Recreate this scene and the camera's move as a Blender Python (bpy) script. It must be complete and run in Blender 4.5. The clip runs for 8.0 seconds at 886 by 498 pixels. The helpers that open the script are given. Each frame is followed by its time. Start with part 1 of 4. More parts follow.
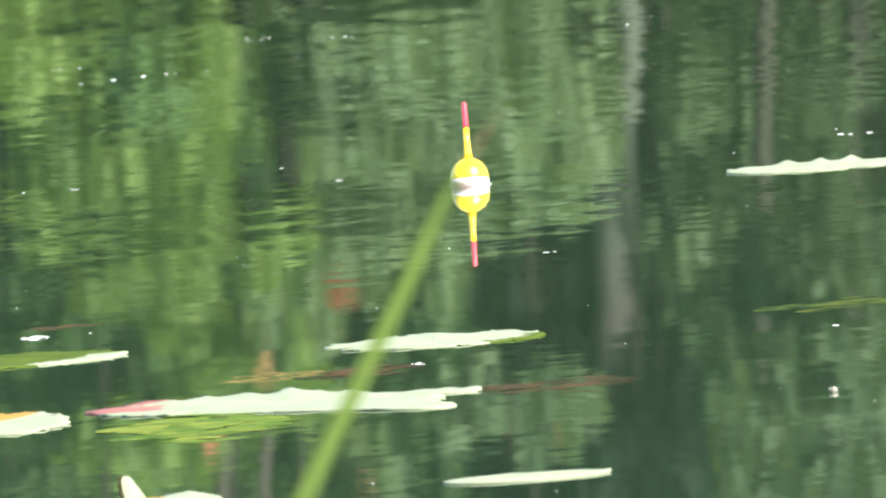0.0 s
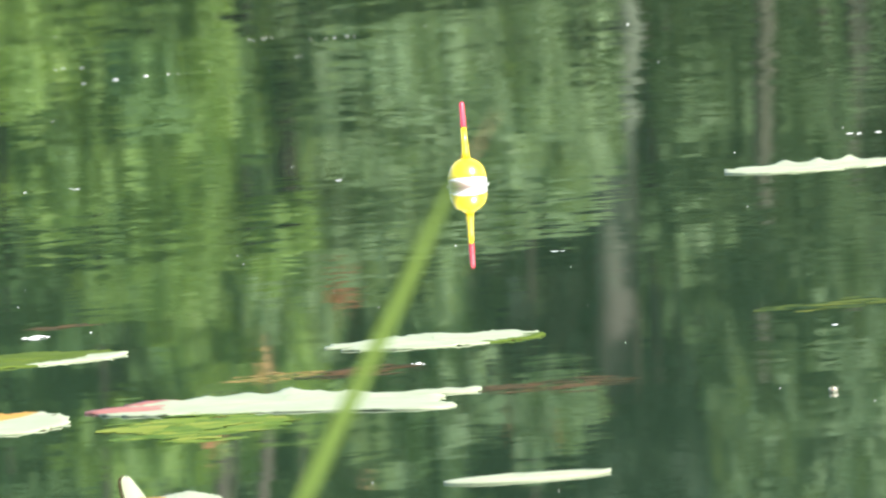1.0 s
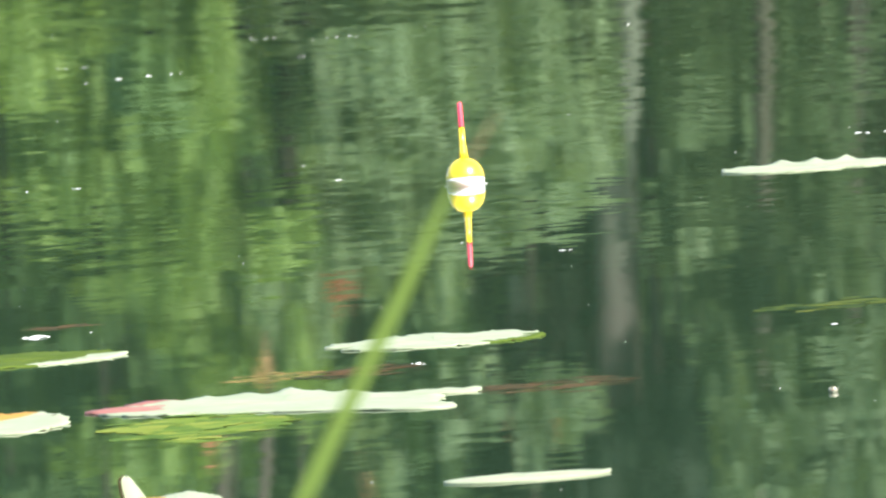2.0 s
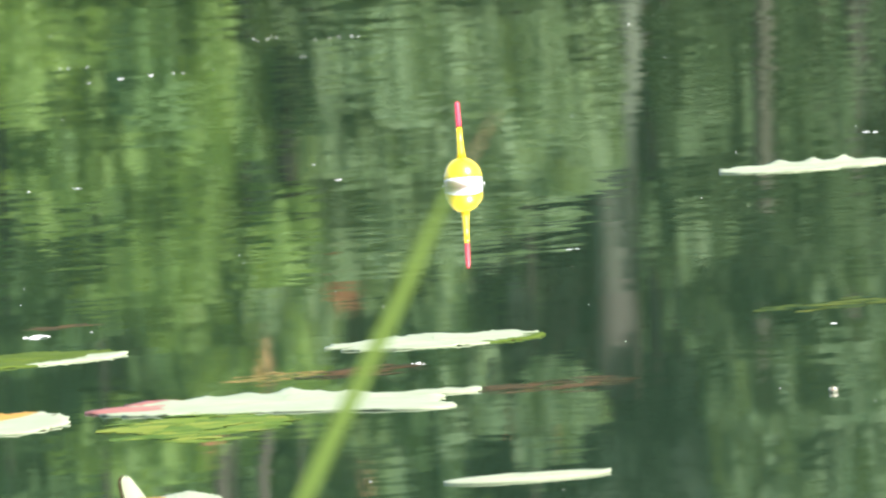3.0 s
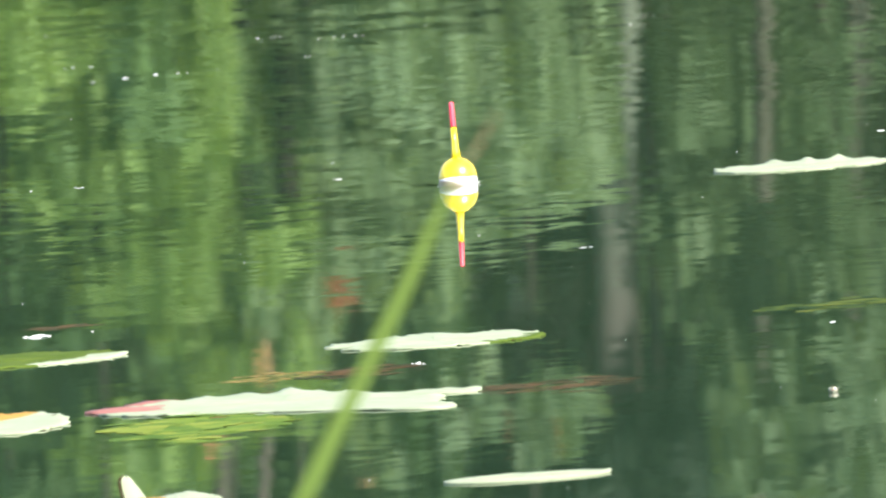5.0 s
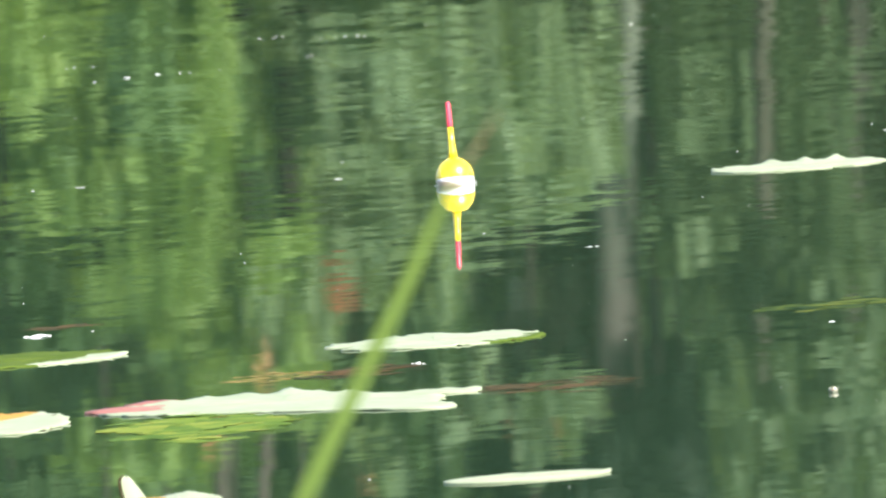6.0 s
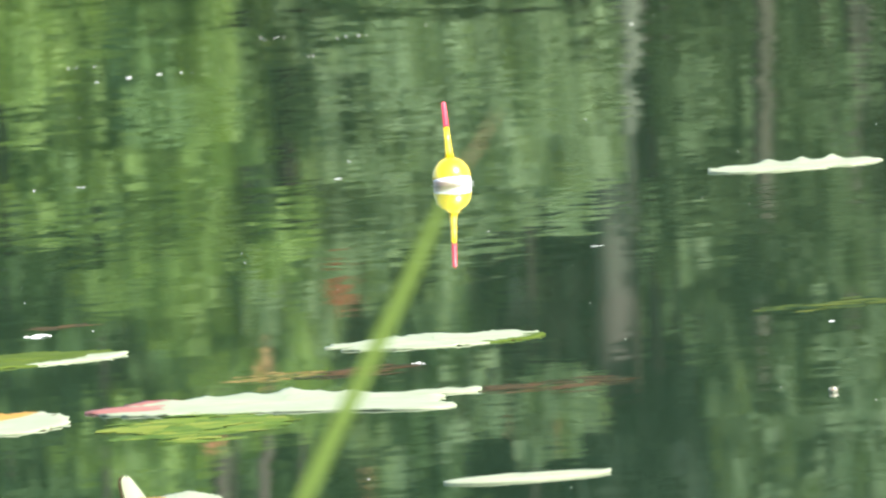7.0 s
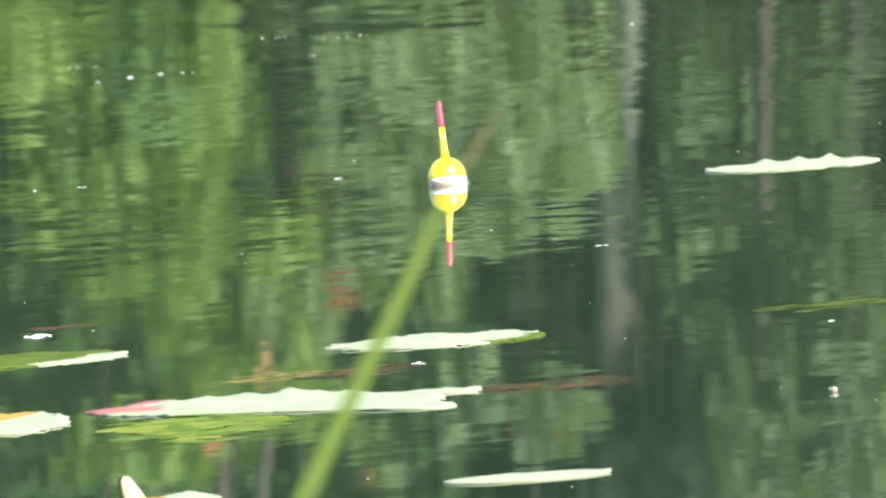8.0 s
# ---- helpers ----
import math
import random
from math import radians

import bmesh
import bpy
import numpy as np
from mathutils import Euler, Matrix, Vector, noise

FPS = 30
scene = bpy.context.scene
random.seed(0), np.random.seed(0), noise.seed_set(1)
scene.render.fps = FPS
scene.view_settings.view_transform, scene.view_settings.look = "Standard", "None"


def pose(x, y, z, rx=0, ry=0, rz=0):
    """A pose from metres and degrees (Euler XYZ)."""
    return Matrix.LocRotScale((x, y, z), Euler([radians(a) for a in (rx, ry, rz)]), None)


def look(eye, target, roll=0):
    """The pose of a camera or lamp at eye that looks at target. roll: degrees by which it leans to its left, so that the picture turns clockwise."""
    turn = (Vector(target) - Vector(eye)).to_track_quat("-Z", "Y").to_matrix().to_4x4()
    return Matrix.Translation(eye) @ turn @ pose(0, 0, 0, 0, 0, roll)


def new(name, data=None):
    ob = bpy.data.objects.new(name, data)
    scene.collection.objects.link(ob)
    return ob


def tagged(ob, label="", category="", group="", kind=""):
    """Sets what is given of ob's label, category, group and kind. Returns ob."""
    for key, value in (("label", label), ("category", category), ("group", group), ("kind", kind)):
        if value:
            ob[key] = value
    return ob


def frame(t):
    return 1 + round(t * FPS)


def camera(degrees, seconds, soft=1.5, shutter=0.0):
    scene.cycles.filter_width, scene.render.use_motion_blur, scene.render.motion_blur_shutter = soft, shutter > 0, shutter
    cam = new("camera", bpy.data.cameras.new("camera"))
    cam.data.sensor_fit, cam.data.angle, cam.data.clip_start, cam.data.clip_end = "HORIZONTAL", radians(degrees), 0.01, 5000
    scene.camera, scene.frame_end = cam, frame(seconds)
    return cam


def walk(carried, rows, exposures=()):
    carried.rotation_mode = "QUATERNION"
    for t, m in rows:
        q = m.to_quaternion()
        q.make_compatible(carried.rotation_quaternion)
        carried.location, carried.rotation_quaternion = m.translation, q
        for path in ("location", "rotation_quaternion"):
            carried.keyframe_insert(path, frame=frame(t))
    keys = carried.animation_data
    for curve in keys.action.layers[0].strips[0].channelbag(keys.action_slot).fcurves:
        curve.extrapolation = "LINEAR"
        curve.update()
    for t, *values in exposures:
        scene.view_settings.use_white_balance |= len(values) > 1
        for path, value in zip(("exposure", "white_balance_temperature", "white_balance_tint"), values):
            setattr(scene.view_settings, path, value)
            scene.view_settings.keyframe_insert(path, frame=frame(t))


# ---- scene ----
# A still long-lens camera low over a forest pond: a float, lily pads, and the wood mirrored in the water.
EYE = (0, 0, 0.85)
DOWN, FIELD, LEAN = 3.5, 2.34, -4.0
cam = camera(FIELD, 8.0, soft=2.2)
aim = (0, 10 * math.cos(radians(DOWN)), 0.85 - 10 * math.sin(radians(DOWN)))
walk(cam, [(0, look(EYE, aim, LEAN)), (8, look(EYE, aim, LEAN))], exposures=((0, 1.6), (8, 1.6)))
cam.data.dof.use_dof = True
cam.data.dof.focus_distance = 13.3
cam.data.dof.aperture_fstop = cam.data.lens / 11.0

# ---- light ----
SUN_AZ, SUN_EL = 141.0, 40.0          # degrees to the right of the view, and above the horizon
world = bpy.data.worlds.new("sky")
scene.world = world
world.use_nodes = True
wn = world.node_tree.nodes
sky = wn.new("ShaderNodeTexSky")
sky.sky_type, sky.sun_disc = "NISHITA", False
sky.sun_elevation, sky.sun_rotation = radians(SUN_EL), radians(SUN_AZ)
world.node_tree.links.new(sky.outputs[0], wn["Background"].inputs[0])
wn["Background"].inputs[1].default_value = 0.13
sun = new("sun", bpy.data.lights.new("sun", "SUN"))
sun.data.energy, sun.data.angle, sun.data.color = 4.5, radians(0.53), (1.0, 0.95, 0.86)
sun.matrix_world = look((math.sin(radians(SUN_AZ)) * math.cos(radians(SUN_EL)) * 50,
                         math.cos(radians(SUN_AZ)) * math.cos(radians(SUN_EL)) * 50,
                         math.sin(radians(SUN_EL)) * 50), (0, 0, 0))


# ---- materials ----
class Mat:
    """A node material with a Principled surface and short ways to add nodes."""

    def __init__(self, name, color=(0.5, 0.5, 0.5), rough=0.5, **more):
        self.m = bpy.data.materials.new(name)
        self.m.use_nodes = True
        self.n, self.l = self.m.node_tree.nodes, self.m.node_tree.links
        self.b = self.n["Principled BSDF"]
        self.b.inputs["Base Color"].default_value = (*color, 1)
        self.b.inputs["Roughness"].default_value = rough
        for key, value in more.items():
            self.b.inputs[key.replace("_", " ")].default_value = value

    def add(self, kind, **values):
        node = self.n.new("ShaderNode" + kind)
        for key, value in values.items():
            node.inputs[key.replace("_", " ")].default_value = value
        return node

    def join(self, a, b):
        self.l.new(a, b)

    def noise(self, scale, coords="Object", detail=4.0, stretch=None):
        tc = self.add("TexCoord")
        out = tc.outputs[coords]
        if stretch:
            mp = self.add("Mapping")
            mp.inputs["Scale"].default_value = stretch
            self.join(out, mp.inputs["Vector"])
            out = mp.outputs[0]
        tex = self.add("TexNoise", Scale=scale, Detail=detail)
        self.join(out, tex.inputs["Vector"])
        return tex

    def ramp(self, source, stops):
        node = self.add("ValToRGB")
        el = node.color_ramp.elements
        el[0].position, el[0].color = stops[0][0], (*stops[0][1], 1)
        el[1].position, el[1].color = stops[-1][0], (*stops[-1][1], 1)
        for pos, col in stops[1:-1]:
            e = el.new(pos)
            e.color = (*col, 1)
        self.join(source, node.inputs[0])
        return node.outputs[0]

    def color(self, out):
        self.join(out, self.b.inputs["Base Color"])

    def bump(self, source, strength, distance):
        node = self.add("Bump", Strength=strength, Distance=distance)
        self.join(source, node.inputs["Height"])
        self.join(node.outputs[0], self.b.inputs["Normal"])


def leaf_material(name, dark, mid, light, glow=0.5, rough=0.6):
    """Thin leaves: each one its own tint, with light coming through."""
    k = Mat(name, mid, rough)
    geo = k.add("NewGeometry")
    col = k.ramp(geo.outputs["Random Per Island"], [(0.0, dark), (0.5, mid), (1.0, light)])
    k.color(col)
    k.b.inputs["Specular IOR Level"].default_value = 0.2
    tr = k.add("BsdfTranslucent")
    gain = k.add("Mix")
    gain.data_type, gain.blend_type = "RGBA", "MULTIPLY"
    gain.inputs[0].default_value = 1.0
    k.join(col, gain.inputs[6])
    gain.inputs[7].default_value = (1.5, 1.45, 0.7, 1)
    k.join(gain.outputs[2], tr.inputs["Color"])
    mix = k.add("MixShader")
    mix.inputs[0].default_value = glow
    k.join(k.b.outputs[0], mix.inputs[1])
    k.join(tr.outputs[0], mix.inputs[2])
    k.join(mix.outputs[0], k.n["Material Output"].inputs["Surface"])
    return k.m


def bark_material(name, dark, light, scale=9.0):
    k = Mat(name, light, 0.95)
    k.b.inputs["Specular IOR Level"].default_value = 0.15
    tex = k.noise(scale, stretch=(1, 1, 0.18), detail=6)
    patch = k.noise(1.7, detail=2)
    blend = k.add("Mix")
    blend.data_type, blend.blend_type = "RGBA", "MIX"
    k.join(patch.outputs["Fac"], blend.inputs[0])
    k.join(k.ramp(tex.outputs["Fac"], [(0.3, dark), (0.7, light)]), blend.inputs[6])
    blend.inputs[7].default_value = (*[0.5 * (a + b) * 1.05 for a, b in zip(dark, light)], 1)
    k.color(blend.outputs[2])
    k.bump(tex.outputs["Fac"], 0.6, 0.01)
    return k.m


def two_tone_bark(name, low, high, z0, z1):
    """Bark of one look low on the trunk that passes into another between two heights above the foot."""
    k = Mat(name, low[1], 0.95)
    k.b.inputs["Specular IOR Level"].default_value = 0.15
    tex = k.noise(9.0, stretch=(1, 1, 0.18), detail=6)
    below = k.ramp(tex.outputs["Fac"], [(0.3, low[0]), (0.7, low[1])])
    above = k.ramp(tex.outputs["Fac"], [(0.3, high[0]), (0.7, high[1])])
    apart = k.add("SeparateXYZ")
    k.join(k.add("TexCoord").outputs["Object"], apart.inputs[0])
    ragged = k.add("Math")
    ragged.operation = "MULTIPLY_ADD"
    k.join(k.noise(5.0, detail=3).outputs["Fac"], ragged.inputs[0])
    ragged.inputs[1].default_value = 0.3
    k.join(apart.outputs["Z"], ragged.inputs[2])
    rise = k.add("MapRange")
    for key, value in (("From Min", z0 + 0.15), ("From Max", z1 + 0.15), ("To Min", 0.0), ("To Max", 1.0)):
        rise.inputs[key].default_value = value
    k.join(ragged.outputs[0], rise.inputs["Value"])
    blend = k.add("Mix")
    blend.data_type = "RGBA"
    k.join(rise.outputs[0], blend.inputs[0])
    k.join(below, blend.inputs[6])
    k.join(above, blend.inputs[7])
    k.color(blend.outputs[2])
    k.bump(tex.outputs["Fac"], 0.6, 0.01)
    return k.m


def water_material():
    """Murky green pond water: a smooth mirror at this low angle, with faint ripples that tilt its normal."""
    k = Mat("pond_water", (0.02, 0.05, 0.03), 0.014, IOR=1.333)
    # the murk's colour is lifted so that it also stands in for lens haze
    deep = k.noise(0.9, "Object", 3)
    k.color(k.ramp(deep.outputs["Fac"], [(0.3, (0.022, 0.048, 0.026)), (0.7, (0.031, 0.06, 0.032))]))
    geo = k.add("NewGeometry")
    calm = k.add("TexNoise", Scale=1.1, Detail=1.0)      # ruffled and calm patches
    k.join(geo.outputs["Position"], calm.inputs["Vector"])
    patch = k.add("MapRange")
    for key, value in (("From Min", 0.35), ("From Max", 0.65), ("To Min", 0.35), ("To Max", 1.0)):
        patch.inputs[key].default_value = value
    k.join(calm.outputs["Fac"], patch.inputs["Value"])
    apart = k.add("SeparateXYZ")
    k.join(geo.outputs["Position"], apart.inputs[0])
    wind = k.add("MapRange")                              # the open water is more ruffled than the lee of the pads
    for key, value in (("From Min", 13.0), ("From Max", 17.0), ("To Min", 0.4), ("To Max", 1.6)):
        wind.inputs[key].default_value = value
    k.join(apart.outputs["Y"], wind.inputs["Value"])
    gain = k.add("Math")
    gain.operation = "MULTIPLY"
    k.join(patch.outputs[0], gain.inputs[0])
    k.join(wind.outputs[0], gain.inputs[1])
    total = None
    for scale, amount, stretch in ((3.0, 0.0035, (1.0, 1.0, 1)), (9.0, 0.0038, (1.3, 1, 1)), (26.0, 0.0062, (1.0, 1, 1)), (58.0, 0.0045, (1.0, 1, 1))):
        tex = k.noise(scale, "Object", 1.0, stretch)
        off = k.add("VectorMath")
        off.operation = "SUBTRACT"
        k.join(tex.outputs["Color"], off.inputs[0])
        off.inputs[1].default_value = (0.5, 0.5, 0.5)
        by = k.add("VectorMath")
        by.operation = "SCALE"
        by.inputs["Scale"].default_value = amount
        k.join(off.outputs[0], by.inputs[0])
        if total is None:
            total = by.outputs[0]
        else:
            s = k.add("VectorMath")
            k.join(total, s.inputs[0])
            k.join(by.outputs[0], s.inputs[1])
            total = s.outputs[0]
    amp = k.add("VectorMath")
    amp.operation = "SCALE"
    k.join(total, amp.inputs[0])
    k.join(gain.outputs[0], amp.inputs["Scale"])
    flat = k.add("VectorMath")
    flat.operation = "MULTIPLY"
    k.join(amp.outputs[0], flat.inputs[0])
    flat.inputs[1].default_value = (0.24, 1, 0)
    up = k.add("VectorMath")
    k.join(flat.outputs[0], up.inputs[0])
    up.inputs[1].default_value = (0, 0, 1)
    unit = k.add("VectorMath")
    unit.operation = "NORMALIZE"
    k.join(up.outputs[0], unit.inputs[0])
    k.join(unit.outputs[0], k.b.inputs["Normal"])
    return k.m


def pad_material(name, dark, light, rough=0.42, spec=0.6):
    """The waxy upper face of a lily pad."""
    k = Mat(name, light, rough, Coat_Weight=0.1, Coat_Roughness=0.4)
    k.b.inputs["Specular IOR Level"].default_value = spec
    tex, fine = k.noise(28, detail=5), k.noise(260, detail=3)
    spots = k.noise(95, detail=1.5)
    blend = k.add("Mix")                            # small brown blemishes
    blend.data_type = "RGBA"
    k.join(k.ramp(spots.outputs["Fac"], [(0.73, (0, 0, 0)), (0.77, (1, 1, 1))]), blend.inputs[0])
    k.join(k.ramp(tex.outputs["Fac"], [(0.3, dark), (0.7, light)]), blend.inputs[6])
    blend.inputs[7].default_value = (0.1, 0.075, 0.035, 1)
    k.color(blend.outputs[2])
    k.bump(fine.outputs["Fac"], 0.35, 0.001)
    return k.m


def plain_paint(name, color, rough=0.34, coat=0.5):
    k = Mat(name, color, rough, Coat_Weight=coat, Coat_Roughness=0.26)
    tex = k.noise(180, detail=3)
    k.color(k.ramp(tex.outputs["Fac"], [(0.25, tuple(c * 0.86 for c in color)), (0.7, color)]))
    return k.m


def ground_material():
    k = Mat("forest_floor", (0.1, 0.09, 0.05), 0.95)
    tex = k.noise(3.0, detail=8)
    k.color(k.ramp(tex.outputs["Fac"], [(0.3, (0.05, 0.035, 0.02)), (0.5, (0.11, 0.09, 0.04)), (0.7, (0.07, 0.11, 0.03))]))
    k.bump(tex.outputs["Fac"], 0.8, 0.05)
    return k.m


M_WATER = water_material()
M_GROUND = ground_material()
# lit copy of the leaf: part of the sunlight is in this brighter green
M_LEAF_BRIGHT = leaf_material("sunlit_toned_leaf", (0.104, 0.174, 0.046), (0.135, 0.215, 0.058), (0.168, 0.252, 0.074), 0.5)
M_LEAF_GREEN = leaf_material("green_leaf", (0.08, 0.142, 0.047), (0.1, 0.17, 0.059), (0.124, 0.2, 0.075), 0.42)
# green_leaf again at about half its value, to paint foliage under the trees as shaded
M_LEAF_GREEN_SHADED = leaf_material("shade_tinted_green_leaf", (0.034, 0.068, 0.022), (0.046, 0.088, 0.029), (0.06, 0.108, 0.038), 0.35)
M_LEAF_DULL = leaf_material("dull_leaf", (0.072, 0.115, 0.054), (0.092, 0.14, 0.069), (0.114, 0.166, 0.086), 0.38)
M_LEAF_PEACH = leaf_material("peach_leaf", (0.42, 0.22, 0.11), (0.5, 0.29, 0.14), (0.55, 0.36, 0.18), 0.4)
M_LEAF_MID = leaf_material("wood_leaf", (0.12, 0.178, 0.09), (0.152, 0.22, 0.113), (0.188, 0.26, 0.142), 0.45)
# darker copy of the leaf, with the shade of the wood in its tone
M_LEAF_DARK = leaf_material("shade_toned_leaf", (0.045, 0.074, 0.031), (0.057, 0.092, 0.038), (0.072, 0.112, 0.049), 0.3)
# lighter still, a yellowish green that also carries the brightest sunlit leaves
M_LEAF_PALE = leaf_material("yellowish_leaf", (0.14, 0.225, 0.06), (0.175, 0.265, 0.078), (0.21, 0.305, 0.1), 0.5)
# near-black leaves: the deep shade inside the wood is put into their colour
M_LEAF_DEEP_SHADE = leaf_material("deep_shade_leaf", (0.008, 0.016, 0.011), (0.014, 0.026, 0.016), (0.026, 0.045, 0.024), 0.2)
M_LEAF_RED = leaf_material("red_leaf", (0.34, 0.11, 0.07), (0.42, 0.16, 0.1), (0.46, 0.2, 0.13), 0.4)
# greenish grey and paler low on the trunk, darker and browner above
M_BARK_GREY = two_tone_bark("pale_low_bark", ((0.048, 0.058, 0.042), (0.092, 0.108, 0.08)), ((0.029, 0.026, 0.023), (0.062, 0.057, 0.051)), 1.55, 1.85)
# shaded counterpart of the grey bark, the shade held in its tone
M_BARK_SHADED = bark_material("shaded_brown_bark", (0.036, 0.036, 0.026), (0.058, 0.058, 0.042))
# low bark darkened to paint the thickets' shade, paler above them
M_BARK_SHADED_LOW = two_tone_bark("shaded_low_bark", ((0.013, 0.011, 0.008), (0.034, 0.029, 0.023)), ((0.05, 0.042, 0.035), (0.105, 0.088, 0.074)), 1.75, 2.25)
M_BARK_DARK = bark_material("dark_bark", (0.021, 0.018, 0.014), (0.046, 0.039, 0.031))
# green leaf coloured pale, so that the base colour holds the glare
M_PAD_GLARE = pad_material("lily_pad_top_glare", (0.222, 0.256, 0.153), (0.285, 0.312, 0.203), 0.7, 0.3)
M_PAD_UNDER = pad_material("lily_pad_underside", (0.2, 0.06, 0.06), (0.3, 0.11, 0.09), 0.5, 0.4)
M_PAD_RED = pad_material("reddened_leaf", (0.24, 0.085, 0.06), (0.31, 0.13, 0.095), 0.6, 0.2)
M_PAD_YELLOW = pad_material("yellowed_leaf", (0.32, 0.15, 0.01), (0.38, 0.22, 0.02), 0.6, 0.3)
M_PAD_WET = Mat("drowned_leaf", (0.12, 0.2, 0.03), 0.6, IOR=1.06)
M_PAD_WET.color(M_PAD_WET.ramp(M_PAD_WET.noise(40, detail=5).outputs["Fac"], [(0.3, (0.045, 0.075, 0.012)), (0.7, (0.078, 0.108, 0.02))]))
M_PAD_WET = M_PAD_WET.m


def strand_material(name, stops, rough=0.6):
    """Limp drowned leaves: mottled, and each one of its own tint."""
    k = Mat(name, stops[1][1], rough, IOR=1.06)
    tex = k.noise(70, detail=5)
    info = k.add("ObjectInfo")
    both = k.add("Mix")
    both.inputs[0].default_value = 0.55
    k.join(tex.outputs["Fac"], both.inputs[2])
    k.join(info.outputs["Random"], both.inputs[3])
    k.color(k.ramp(both.outputs[0], stops))
    return k.m


M_PAD_DROWNED = strand_material("yellowed_drowned_leaf", [(0.3, (0.058, 0.105, 0.02)), (0.5, (0.1, 0.15, 0.024)), (0.72, (0.155, 0.185, 0.034))])
M_WEED = strand_material("water_weed", [(0.3, (0.018, 0.036, 0.012)), (0.5, (0.045, 0.068, 0.014)), (0.75, (0.085, 0.1, 0.018))])
M_STEM = strand_material("drowned_stem", [(0.3, (0.026, 0.03, 0.014)), (0.5, (0.05, 0.04, 0.018)), (0.75, (0.08, 0.048, 0.022))])
M_OCHRE = strand_material("ochre_leaf_shred", [(0.3, (0.06, 0.075, 0.02)), (0.5, (0.14, 0.12, 0.035)), (0.75, (0.26, 0.17, 0.06))])
M_YELLOW = plain_paint("yellow_paint", (0.8, 0.58, 0.01))
M_RED = plain_paint("red_paint", (0.75, 0.03, 0.06))


def shaded_white():
    """White paint with a brownish band that paints in shade along the waterline of the leaning float."""
    k = Mat("shaded_white_paint", (0.82, 0.82, 0.8), 0.3, Coat_Weight=0.4)
    tc = k.add("TexCoord")
    level = k.add("VectorMath")
    level.operation = "DOT_PRODUCT"
    level.inputs[1].default_value = (0.26, -0.139, 0.99)
    k.join(tc.outputs["Object"], level.inputs[0])
    rough = k.noise(400, detail=2)
    wave = k.add("Math")
    wave.operation = "MULTIPLY_ADD"
    k.join(rough.outputs["Fac"], wave.inputs[0])
    wave.inputs[1].default_value = 0.0016
    k.join(level.outputs["Value"], wave.inputs[2])
    far = k.add("MapRange")
    for key, value in (("From Min", -0.001), ("From Max", 0.006), ("To Min", 0.0), ("To Max", 1.0)):
        far.inputs[key].default_value = value
    k.join(wave.outputs[0], far.inputs["Value"])
    k.color(k.ramp(far.outputs[0], [(0.0, (0.2, 0.14, 0.115)), (0.4, (0.32, 0.23, 0.19)), (0.7, (0.82, 0.82, 0.8))]))
    return k.m


M_SHADED_WHITE = shaded_white()
M_FLUFF = Mat("pale_fluff", (0.85, 0.85, 0.8), 0.6)
M_FLUFF.color(M_FLUFF.ramp(M_FLUFF.noise(900).outputs["Fac"], [(0.3, (0.48, 0.48, 0.42)), (0.7, (0.7, 0.7, 0.66))]))
M_FLUFF = M_FLUFF.m
M_PETAL = Mat("pale_petal", (0.4, 0.4, 0.32), 0.6)
M_PETAL.color(M_PETAL.ramp(M_PETAL.noise(700, detail=3).outputs["Fac"], [(0.3, (0.24, 0.19, 0.14)), (0.6, (0.3, 0.31, 0.23))]))
M_PETAL = M_PETAL.m
M_BLADE = leaf_material("reed_leaf", (0.15, 0.235, 0.052), (0.165, 0.25, 0.056), (0.175, 0.26, 0.06), 0.45)
M_BLADE_DRY = Mat("dry_reed_tip", (0.36, 0.24, 0.12), 0.7).m


# ---- building helpers ----
def mesh_of(name, verts, faces, mats, index=None, smooth=True):
    me = bpy.data.meshes.new(name)
    me.from_pydata([tuple(v) for v in verts], [], [tuple(f) for f in faces])
    for m in mats:
        me.materials.append(m)
    if index is not None:
        me.polygons.foreach_set("material_index", index)
    me.polygons.foreach_set("use_smooth", [smooth] * len(me.polygons))
    me.update()
    return me


def part_mesh(name, me, parent, label="", kind=""):
    ob = new(name, me)
    ob.parent = parent
    return tagged(ob, label, kind=kind)


def tube(points, radii, sides=10, wobble=0.0):
    """A round limb along points: its vertices and faces."""
    verts, faces = [], []
    pts = [Vector(p) for p in points]
    for i, p in enumerate(pts):
        ahead = (pts[min(i + 1, len(pts) - 1)] - pts[max(i - 1, 0)]).normalized()
        side = ahead.cross(Vector((0.31, 0.95, 0.05))).normalized()
        other = ahead.cross(side)
        for j in range(sides):
            a = 2 * math.pi * j / sides
            r = radii[i] * (1 + wobble * noise.noise(Vector((math.cos(a), math.sin(a), i * 0.7 + p.x))))
            verts.append(p + r * (math.cos(a) * side + math.sin(a) * other))
    for i in range(len(pts) - 1):
        for j in range(sides):
            k = (j + 1) % sides
            faces.append((i * sides + j, i * sides + k, (i + 1) * sides + k, (i + 1) * sides + j))
    faces.append(tuple(range(sides - 1, -1, -1)))
    faces.append(tuple((len(pts) - 1) * sides + j for j in range(sides)))
    return verts, faces


